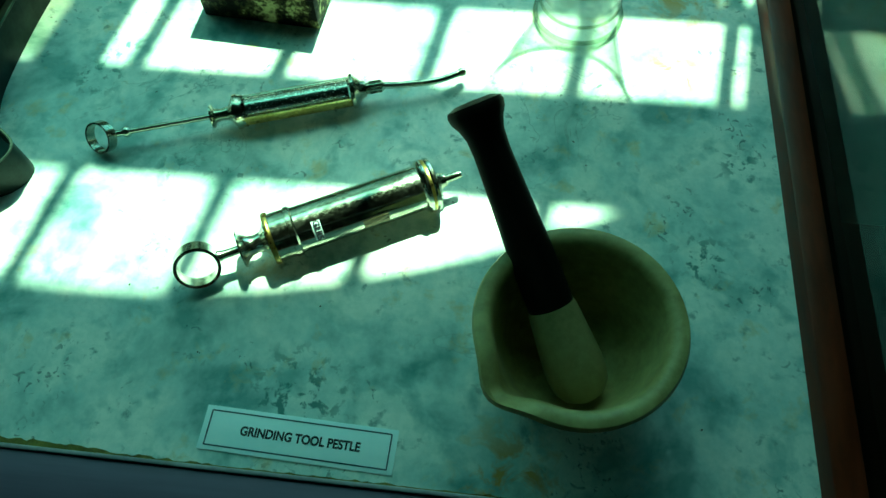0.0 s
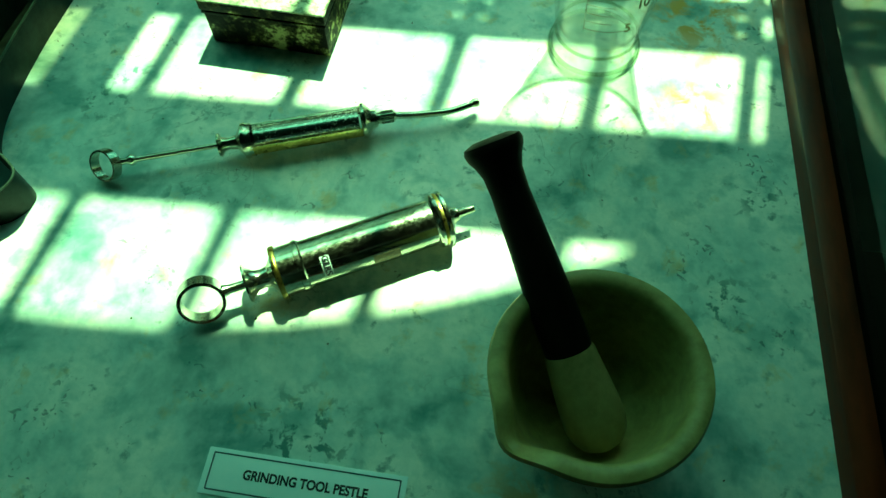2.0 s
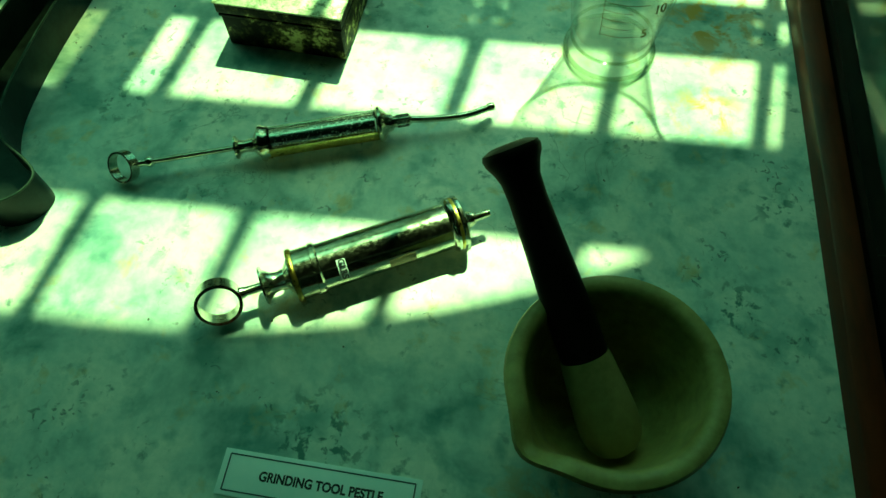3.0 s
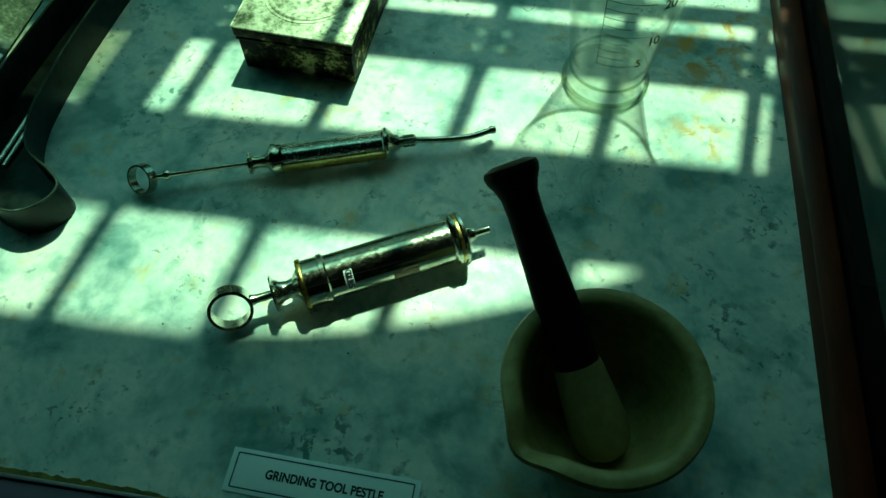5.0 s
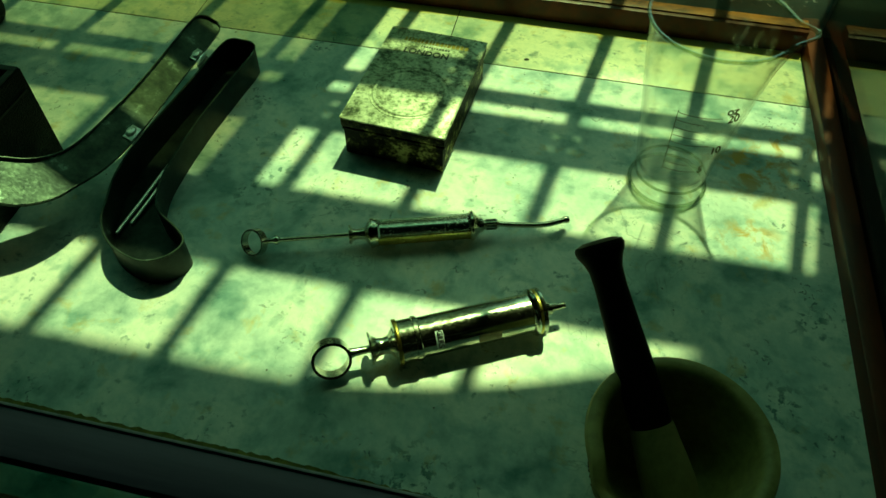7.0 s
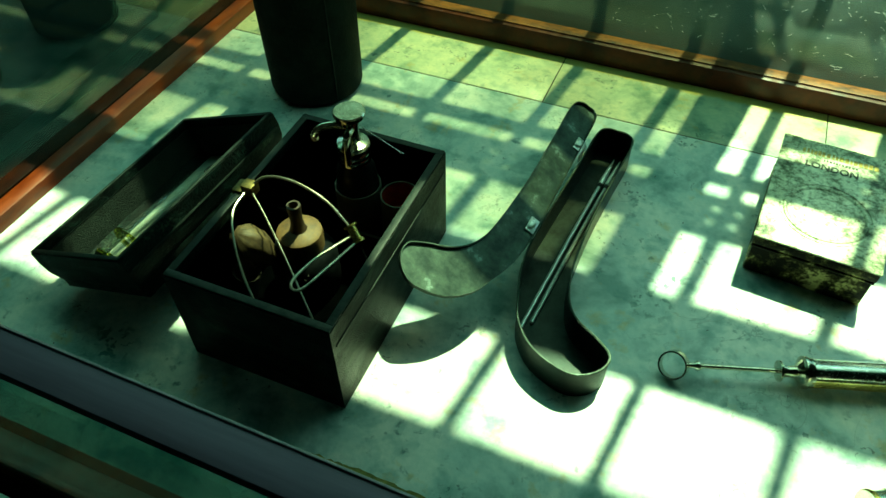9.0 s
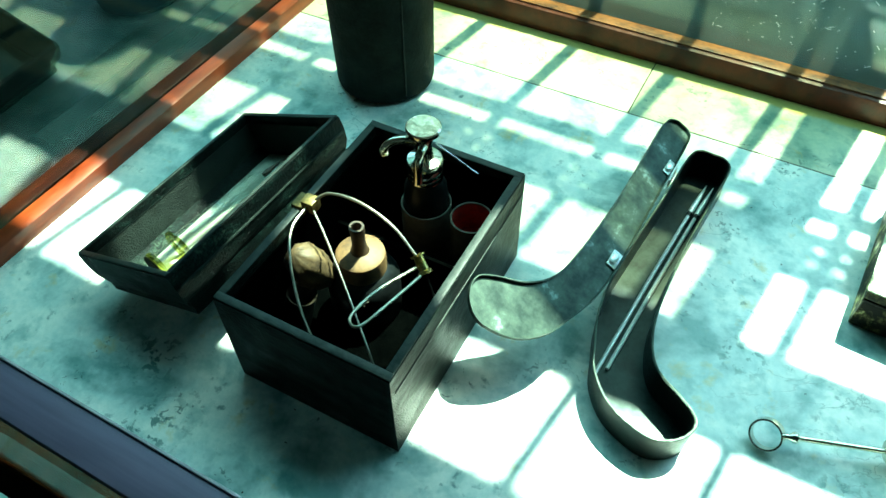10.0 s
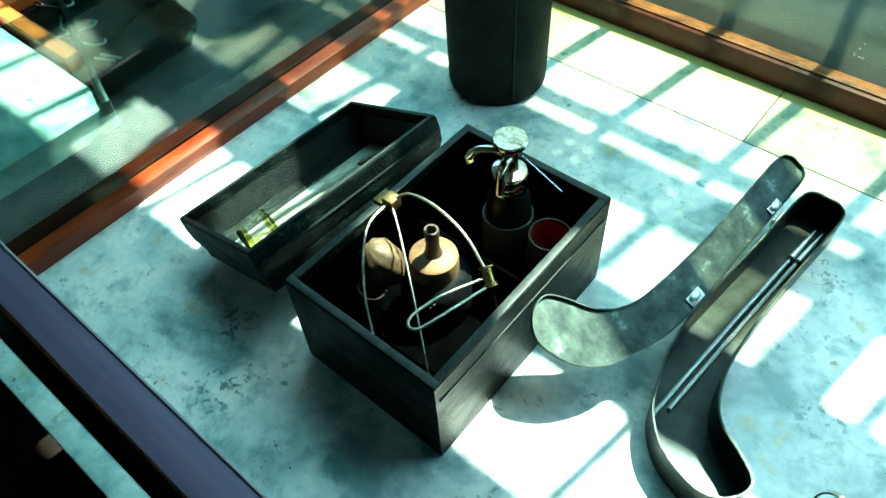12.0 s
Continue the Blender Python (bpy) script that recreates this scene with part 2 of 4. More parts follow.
M_LID_FLOOR = mottled("grey_cloth_panel", (0.28, 0.31, 0.27), (0.46, 0.48, 0.41), 60, (0.7, 0.9), 0, 0.4, 700, 0.0006, spec=0.1)
M_WIRE = mottled("dull_nickel_wire", (0.24, 0.22, 0.17), (0.52, 0.49, 0.40), 90, (0.28, 0.45), 0.9, 0.03, 300, 0.0003)
M_OLD_BRASS = mottled("blackened_brass", (0.03, 0.022, 0.006), (0.20, 0.15, 0.055), 90, (0.35, 0.55), 0.8, 0.08, 300, 0.0003)
M_PLEAT = mottled("blackened_pleated_rubber", (0.004, 0.003, 0.002), (0.024, 0.018, 0.009), 60, (0.45, 0.65), 0, 0.3, 250, 0.0006)
M_CANISTER = mottled("dark_green_leather", (0.003, 0.005, 0.005), (0.012, 0.017, 0.016), 45, (0.55, 0.75), 0, 0.6, 420, 0.001, spec=0.06)
M_PORCELAIN = mottled("cream_stoneware", (0.20, 0.165, 0.055), (0.47, 0.41, 0.18), 22, (0.42, 0.6), 0, 0.08, 150, 0.0005)
M_BISQUE = mottled("unglazed_stoneware_tip", (0.19, 0.155, 0.06), (0.34, 0.295, 0.14), 30, (0.5, 0.7), 0, 0.1, 200, 0.0005)
M_CHIP = mottled("chipped_brown_edge", (0.05, 0.035, 0.02), (0.16, 0.11, 0.05), 120, (0.8, 0.9))
M_BROWN_RUBBER = mottled("aged_brown_rubber", (0.045, 0.024, 0.010), (0.20, 0.115, 0.042), 50, (0.55, 0.75), 0, 0.3, 250, 0.0006)
M_NIPPLE = mottled("dark_brown_rubber", (0.012, 0.008, 0.005), (0.06, 0.035, 0.016), 60, (0.5, 0.7))
M_OLD_RUBBER = mottled("cracked_yellow_brown_rubber", (0.022, 0.013, 0.006), (0.13, 0.085, 0.035), 60, (0.55, 0.75), 0, 0.4, 250, 0.0006)
M_BLACK_RUBBER = mottled("black_vulcanite", (0.0025, 0.003, 0.0035), (0.008, 0.010, 0.010), 50, (0.3, 0.45), 0, 0.1, 250, 0.0003, spec=0.2)
M_CARD_TUBE = mottled("grey_brown_cardboard_tube", (0.055, 0.048, 0.040), (0.12, 0.11, 0.09), 70, (0.7, 0.85), 0, 0.2, 300, 0.0005)
M_RED = mottled("red_lining", (0.20, 0.010, 0.009), (0.46, 0.028, 0.02), 60, (0.6, 0.8))
M_PAPER = mottled("white_paper", (0.80, 0.88, 0.94), (0.88, 0.93, 0.97), 30, (0.7, 0.85), 0, 0.05, 300, 0.0003)
M_INK = mat("black_ink", (0.02, 0.02, 0.03), 0.7)
M_BORDER = mat("blue_black_ink", (0.04, 0.06, 0.10), 0.7)
M_TAPE = mottled("yellowed_tape", (0.22, 0.17, 0.09), (0.42, 0.35, 0.2), 120, (0.4, 0.6))
M_RESIDUE = mottled("yellow_brown_adhesive_residue", (0.10, 0.085, 0.015), (0.30, 0.26, 0.06), 180, (0.5, 0.8), 0, 0.5, 400, 0.001)
M_GOLD_INK = mottled("worn_gilt_print", (0.16, 0.11, 0.02), (0.75, 0.58, 0.16), 300, (0.35, 0.5), 0.3)
M_DARK_INK = mottled("worn_dark_print", (0.008, 0.010, 0.006), (0.04, 0.045, 0.03), 300, (0.5, 0.6))
M_ETCH = mat("etched_mark", (0.17, 0.15, 0.06), 0.7)
M_SPECK = mat("dark_debris", (0.04, 0.04, 0.03), 0.8)
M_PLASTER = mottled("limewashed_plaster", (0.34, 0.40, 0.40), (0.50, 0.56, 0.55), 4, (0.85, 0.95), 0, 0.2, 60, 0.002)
# unseen walls and ceiling, kept dark so little light bounces back on the case
M_DARKROOM = mottled("fill_cutting_dark_wall", (0.03, 0.036, 0.03), (0.055, 0.06, 0.05), 3, (0.85, 0.95))
M_FLOOR = mottled("dark_floor", (0.010, 0.009, 0.007), (0.022, 0.020, 0.016), 3, (0.6, 0.8))
M_IRON = mottled("painted_iron", (0.05, 0.06, 0.05), (0.10, 0.11, 0.09), 40, (0.5, 0.7))
M_ORANGE = mottled("orange_varnished_wood", (0.30, 0.065, 0.008), (0.50, 0.13, 0.018), 30, (0.4, 0.6))
M_GLASS = glass_material("clear_glass", (0.985, 0.988, 0.968), 0.008, 0.55, 0.035, 4.6)
M_GLASS_Y = glass_material("yellowish_glass", (0.66, 0.66, 0.26), 0.03, 0.7, 0.06, 3.0)
M_THICK_GLASS = glass_material("thick_glass_edge", (0.80, 0.84, 0.74), 0.015, 1.0, 0.05, 2.6)
def dusty(m, amount):
    """A film of dust and smears that catches the light on a pane."""
    n, link = m.node_tree.nodes, m.node_tree.links.new
    out = n["Material Output"]
    under = out.inputs[0].links[0].from_socket
    dust, trans, pair, mix = (n.new("ShaderNode" + k) for k in ("BsdfDiffuse", "BsdfTranslucent", "MixShader", "MixShader"))
    dust.inputs[0].default_value = trans.inputs[0].default_value = (0.72, 0.82, 0.86, 1)
    link(dust.outputs[0], pair.inputs[1])
    link(trans.outputs[0], pair.inputs[2])
    link(ramp(m, tex_noise(m, 9, 5, 0.65, (1, 1, 2)), [(0.36, (amount * 0.15,) * 3), (0.66, (amount,) * 3)]), mix.inputs[0])
    link(under, mix.inputs[1])
    link(pair.outputs[0], mix.inputs[2])
    link(mix.outputs[0], out.inputs[0])
    return m


M_DUSTY_PANE = dusty(glass_material("dusty_pane_glass", (0.70, 0.80, 0.78), 0.012, 0.34), 0.11)
M_GRIMY = glass_material("grimy_yellowed_window_glass", (0.56, 0.53, 0.40), 0.05, 0.3)
smear = ramp(M_GRIMY, tex_noise(M_GRIMY, 7, 5, 0.6, (1, 1, 0.5)), [(0.35, (0.70, 0.69, 0.60)), (0.65, (0.50, 0.49, 0.42))])
M_GRIMY.node_tree.links.new(smear, M_GRIMY.node_tree.nodes["Transparent BSDF"].inputs[0])
M_PANE = glass_material("pane_glass", (0.60, 0.71, 0.66), 0.012, 0.28)
M_PANE_WEST = glass_material("green_pane_glass", (0.52, 0.66, 0.60), 0.015, 0.36, 0.10)


# ---- builders ----
def finish(bm, name, material, parent=None, smooth=False):
    me = bpy.data.meshes.new(name)
    bmesh.ops.recalc_face_normals(bm, faces=bm.faces)
    bm.to_mesh(me)
    bm.free()
    me.materials.append(material)
    if smooth:
        me.shade_smooth()
        me.set_sharp_from_angle(angle=radians(40))
    ob = new(name, me)
    if parent:
        ob.parent = parent
    return ob


def part(name, bm, material, parent, label="", smooth=True):
    ob = finish(bm, name, material, parent, smooth)
    if label:
        ob["label"] = label
    return ob


def thing(name, m, label, category, group=""):
    e = new(name)
    e.empty_display_size = 0.02
    e.matrix_basis = m
    return tagged(e, label, category, group)


def add_box(bm, x0, x1, y0, y1, z0, z1, bevel=0.0, m=None):
    r = bmesh.ops.create_cube(bm, size=1.0)
    vs = r["verts"]
    bmesh.ops.transform(bm, matrix=Matrix.Translation(((x0 + x1) / 2, (y0 + y1) / 2, (z0 + z1) / 2)) @ Matrix.Diagonal((x1 - x0, y1 - y0, z1 - z0, 1)), verts=vs)
    if bevel:
        es = {e for v in vs for e in v.link_edges}
        out = bmesh.ops.bevel(bm, geom=list(es), offset=bevel, segments=2, affect="EDGES", profile=0.5)
        vs = [v for v in {v for f in out["faces"] for v in f.verts} | {v for v in vs if v.is_valid}]
    if m is not None:
        bmesh.ops.transform(bm, matrix=m, verts=vs)
    return bm


def box(*a, **k):
    return add_box(bmesh.new(), *a, **k)


def lathe(profile, seg=40, m=None, bm=None, warp=None):
    """Turned body: profile rows of (radius, height), along z."""
    bm = bm or bmesh.new()
    rings = []
    for r, z in profile:
        if r <= 1e-6:
            rings.append([bm.verts.new((0, 0, z))])
        else:
            ring = []
            for i in range(seg):
                a = 2 * math.pi * i / seg
                x, y, zz = r * math.cos(a), r * math.sin(a), z
                if warp:
                    x, y, zz = warp(a, r, z)
                ring.append(bm.verts.new((x, y, zz)))
            rings.append(ring)
    for a, b in zip(rings, rings[1:]):
        for i in range(seg):
            j = (i + 1) % seg
            if len(a) == 1 and len(b) == 1:
                continue
            if len(a) == 1:
                bm.faces.new((a[0], b[i], b[j]))
            elif len(b) == 1:
                bm.faces.new((a[i], a[j], b[0]))
            else:
                bm.faces.new((a[i], a[j], b[j], b[i]))
    if m is not None:
        bmesh.ops.transform(bm, matrix=m, verts=[v for ring in rings for v in ring])
    return bm


ALONG_X = pose(0, 0, 0, 0, 90, 0)


def tube(points, r, seg=10, bm=None, taper=None):
    """Round wire along a row of points."""
    bm = bm or bmesh.new()
    pts = [Vector(p) for p in points]
    rings, up = [], None
    for i, p in enumerate(pts):
        d = (pts[min(i + 1, len(pts) - 1)] - pts[max(i - 1, 0)]).normalized()
        if up is None:
            up = Vector((0, 0, 1)) if abs(d.z) < 0.9 else Vector((1, 0, 0))
        side = d.cross(up).normalized()
        up = side.cross(d).normalized()
        rr = r * (taper[i] if taper else 1)
        rings.append([bm.verts.new(p + rr * (math.cos(a) * side + math.sin(a) * up)) for a in (2 * math.pi * k / seg for k in range(seg))])
    for a, b in zip(rings, rings[1:]):
        for i in range(seg):
            bm.faces.new((a[i], a[(i + 1) % seg], b[(i + 1) % seg], b[i]))
    bm.faces.new(rings[0][::-1])
    bm.faces.new(rings[-1])
    return bm


def smooth_path(points, n=10):
    """Catmull-Rom curve through points."""
    p = [Vector(q) for q in points]
    p = [2 * p[0] - p[1]] + p + [2 * p[-1] - p[-2]]
    out = []
    for i in range(1, len(p) - 2):
        for k in range(n):
            t = k / n
            out.append(0.5 * (2 * p[i] + (p[i + 1] - p[i - 1]) * t + (2 * p[i - 1] - 5 * p[i] + 4 * p[i + 1] - p[i + 2]) * t * t + (3 * p[i] - p[i - 1] - 3 * p[i + 1] + p[i + 2]) * t ** 3))
    out.append(p[-2])
    return out


def text_mesh(body, size, m, material, parent, name, depth=0.0, squeeze=1.0, bold=0.02):
    cu = bpy.data.curves.new(name, "FONT")
    cu.body, cu.size, cu.align_x, cu.align_y, cu.extrude = body, size, "CENTER", "CENTER", depth
    cu.offset = size * bold
    tmp = bpy.data.objects.new(name, cu)
    scene.collection.objects.link(tmp)
    dg = bpy.context.evaluated_depsgraph_get()
    me = bpy.data.meshes.new_from_object(tmp.evaluated_get(dg))
    bpy.data.objects.remove(tmp)
    me.transform(m @ Matrix.Diagonal((squeeze, 1, 1, 1)))
    me.materials.clear()
    me.materials.append(material)
    ob = new(name, me)
    ob.parent = parent
    return ob


# ---- the room and the window ----
WIN_Y, WIN_L, WIN_R, SILL = 0.45, -1.347, 0.447, 0.12


def structure(name, bm, material, label, category, smooth=False):
    return tagged(finish(bm, name, material, None, smooth), label, category, kind="structure")


def arch(x):
    """Underside of the flat three-centred arch over the window."""
    return 1.202 - 1.8 * max(0.0, abs(x + 0.45) - 0.55) ** 2


def build_room():
    bm = box(-3.0, WIN_L, WIN_Y, WIN_Y + 0.05, -0.9, 2.2)
    add_box(bm, WIN_R, 3.0, WIN_Y, WIN_Y + 0.05, -0.9, 2.2)
    add_box(bm, WIN_L, WIN_R, WIN_Y, WIN_Y + 0.05, -0.9, SILL)
    steps = 64
    for i in range(steps):
        a, b = (WIN_L + (WIN_R - WIN_L) * k / steps for k in (i, i + 1))
        za, zb = arch(a) + 0.094, arch(b) + 0.094
        v = [bm.verts.new(p) for p in ((a, WIN_Y, za), (b, WIN_Y, zb), (b, WIN_Y, 2.2), (a, WIN_Y, 2.2), (a, WIN_Y + 0.05, za), (b, WIN_Y + 0.05, zb), (b, WIN_Y + 0.05, 2.2), (a, WIN_Y + 0.05, 2.2))]
        for q in ((0, 1, 2, 3), (4, 5, 6, 7), (0, 1, 5, 4)):
            bm.faces.new([v[k] for k in q])
    structure("wall_north", bm, M_PLASTER, "limewashed wall with an arched grille window", "wall")
    structure("wall_south", box(-3.0, 3.0, -3.1, -3.0, -0.9, 2.2), M_DARKROOM, "unseen room wall, darkened to cut bounced light", "wall")
    structure("wall_west", box(-3.1, -3.0, -3.0, WIN_Y + 0.05, -0.9, 2.2), M_DARKROOM, "unseen room wall, darkened to cut bounced light", "wall")
    structure("wall_east", box(3.0, 3.1, -3.0, WIN_Y + 0.05, -0.9, 2.2), M_DARKROOM, "unseen room wall, darkened to cut bounced light", "wall")
    structure("ceiling", box(-3.1, 3.1, -3.1, WIN_Y + 0.05, 2.2, 2.3), M_DARKROOM, "unseen room ceiling, darkened to cut bounced light", "ceiling")
    structure("floor", box(-3.0, 3.0, -3.0, WIN_Y, -1.0, -0.9), M_FLOOR, "dark worn floor of the room", "floor")


def lozenge(cx, cz, w, h, r):
    pts = [(cx - w, WIN_Y + 0.02, cz), (cx, WIN_Y + 0.02, cz + h), (cx + w, WIN_Y + 0.02, cz), (cx, WIN_Y + 0.02, cz - h), (cx - w, WIN_Y + 0.02, cz)]
    bm = bmesh.new()
    for a, b in zip(pts, pts[1:]):
        tube([a, b], r, 6, bm)
    return bm


def build_window():
    w = thing("window_1", Matrix(), "arched window with a painted iron grille behind the case", "window")
    w["kind"] = "structure"
    part("transom", box(WIN_L, WIN_R, WIN_Y + 0.004, WIN_Y + 0.034, 0.962, 1.066), M_PLASTER, w, "", False)
    for xm in (-0.002, -0.898):
        part("mullion", box(xm - 0.022, xm + 0.022, WIN_Y + 0.010, WIN_Y + 0.035, SILL, 1.0), M_IRON, w, "", False)
    part("grimy_pane", box(-0.876, -0.024, WIN_Y + 0.036, WIN_Y + 0.039, SILL, 0.962), M_GRIMY, w, "grimy yellowed glass in the lower sash", False)
    for k in range(-15, 4):
        x = 0.142 + 0.0965 * k
        if WIN_L + 0.01 < x < WIN_R - 0.01:
            part("bar", tube([(x, WIN_Y + 0.02, SILL), (x, WIN_Y + 0.02, arch(x) + 0.09)], 0.0066, 8), M_IRON, w)
    for z0, z1 in ((0.653, 0.672), (0.714, 0.727), (0.779, 0.798)):
        part("rail", box(WIN_L, WIN_R, WIN_Y + 0.015, WIN_Y + 0.025, z0, z1), M_IRON, w, "", False)
    for k in range(-14, 4):
        x = 0.142 + 0.0965 * (k - 0.5)
        if WIN_L + 0.03 < x < WIN_R - 0.03:
            part("lozenge", lozenge(x, 0.753, 0.040, 0.026, 0.0066), M_IRON, w)
            part("lozenge", lozenge(x, 0.753, 0.019, 0.012, 0.0060), M_IRON, w)


build_room()
build_window()


# ---- the display case ----
X0, X1, Y0, Y1, YJ, TOP = -0.552, 0.381, -0.292, 0.247, 0.1655, 0.167


def build_case():
    g = 0.0009
    bench = box(-0.66, 0.43, -0.345, 0.33, -0.9, -0.031)
    add_box(bench, -1.5, 1.0, -0.80, -0.36, -0.40, -0.36)
    structure("case_bench", bench, M_DARKWOOD, "dark wooden bench that carries the display case", "bench")
    slab = structure("marble_slab", box(X0 - 0.01, X1 + 0.01, Y0 - 0.01, YJ - g, -0.02, 0.0, 0.0004), M_MARBLE, "worn white marble slab with grey flecks and yellow stains", "marble slab", True)
    # back row of narrower slabs
    cuts = [X0 - 0.01, -0.2023, 0.0520, X1 + 0.01]
    for a, b in zip(cuts, cuts[1:]):
        part("marble_tile", box(a + g * 0.5, b - g * 0.5, YJ + g, Y1 + 0.01, -0.02, -0.0004, 0.0004), M_MARBLE_B, slab)
    part("joint_filler", box(X0, X1, YJ - 0.004, Y1, -0.0199, -0.0010), M_GROUT, slab)
    # low wooden frame
    f = thing("case_frame", Matrix(), "red-brown varnished wooden frame round the marble", "frame")
    part("side_rail", box(X1, X1 + 0.016, Y0 - 0.025, Y1 + 0.04, -0.02, 0.014, 0.0015), M_REDWOOD_SHADE, f)
    part("side_rail", box(X0 - 0.016, X0, Y0 - 0.025, Y1 + 0.04, -0.02, 0.0135, 0.0015), M_REDWOOD, f)
    part("back_rail", box(X0, X1, Y1, Y1 + 0.022, -0.02, 0.022, 0.0015), M_REDWOOD_SHADE, f)
    part("rail_cap", box(X0, X1, Y1 + 0.005, Y1 + 0.0185, 0.0222, 0.0236, 0.0006), M_RAILCAP, f, "chipped orange varnish along the rail")
    part("front_rail", box(X0, X1, Y0 - 0.025, Y0, -0.02, 0.006, 0.0015), M_REDWOOD, f)
    part("front_ledge", box(X0 - 0.1, X1 + 0.04, Y0 - 0.055, Y0 - 0.038, -0.03, -0.004, 0.002), M_MARBLE, f, "pale stone ledge")
    # panes and the metal strip that caps the front pane
    for name, b in (("pane", (X1 + 0.017, X1 + 0.021, Y0 - 0.012, Y1 + 0.02, -0.01, TOP)), ("pane", (X0 - 0.021, X0 - 0.017, Y0 - 0.012, Y1 + 0.02, -0.01, TOP)),
                    ("pane", (X0 - 0.016, X1 + 0.016, Y1 + 0.023, Y1 + 0.027, 0.0, TOP)), ("pane", (X0 - 0.016, X1 + 0.016, Y0 - 0.0295, Y0 - 0.0255, -0.01, 0.162))):
        p = part(name, box(*b), M_DUSTY_PANE if b[2] > Y1 else M_PANE_WEST if b[1] < X0 else M_PANE, f, "dusty scratched glass pane" if b[2] > Y1 else "clear glass pane", False)
        p.visible_shadow = False
    rnd = random.Random(21)
    bm = bmesh.new()
    for _ in range(900):
        x, z, a, l = X1 - 0.55 * rnd.random() ** 1.5, rnd.uniform(0.03, 0.16), rnd.uniform(-50, 50), rnd.choice((0.0003, 0.0005, 0.0006, 0.0009, 0.0025))
        add_box(bm, -l, l, -0.0002, 0.0, -0.0002, 0.0002, 0, pose(x, Y1 + 0.0228, z, 0, a, 0))
    part("scratches", bm, M_PAPER, f, "white dust specks and scratches on the glass")["kind"] = "stuff"
    s = thing("metal_strip", pose(0, -0.0018, 0.0055, 0, 0, -0.39), "violet-grey metal strip along the top front edge of the case", "strip")
    part("cap", box(X0 - 0.034, X1 + 0.016, -0.3190, -0.3018, 0.158, 0.1655, 0.0006), M_ALU, s)
    part("bright_lip", box(X0 - 0.034, X1 + 0.016, -0.3019, -0.3007, 0.158, 0.1665, 0.0003), M_LIP, s, "thin pale metal lip")
    # ragged line of dried adhesive behind the strip
    rnd = random.Random(4)
    bm = bmesh.new()
    xs = [-0.16 + 0.0016 * i for i in range(330)]
    lo = [bm.verts.new((x, -0.3010, 0.1655)) for x in xs]
    hi = []
    wv, slow = 0.001, 0.0008
    for x in xs:
        slow = min(0.0016, max(0.0001, slow + rnd.uniform(-0.0003, 0.0003)))
        wv = max(0.0002, slow + rnd.uniform(-0.0004, 0.0004))
        hi.append(bm.verts.new((x, -0.3006 + wv, 0.1655 + rnd.uniform(0, 0.0006))))
    for i in range(len(xs) - 1):
        bm.faces.new((lo[i], lo[i + 1], hi[i + 1], hi[i]))
    ex = bmesh.ops.extrude_face_region(bm, geom=bm.faces[:])
    bmesh.ops.translate(bm, vec=(0, 0, -0.0006), verts=[v for v in ex["geom"] if isinstance(v, bmesh.types.BMVert)])
    part("adhesive_line", bm, M_RESIDUE, s, "ragged yellow-brown adhesive residue")


build_case()


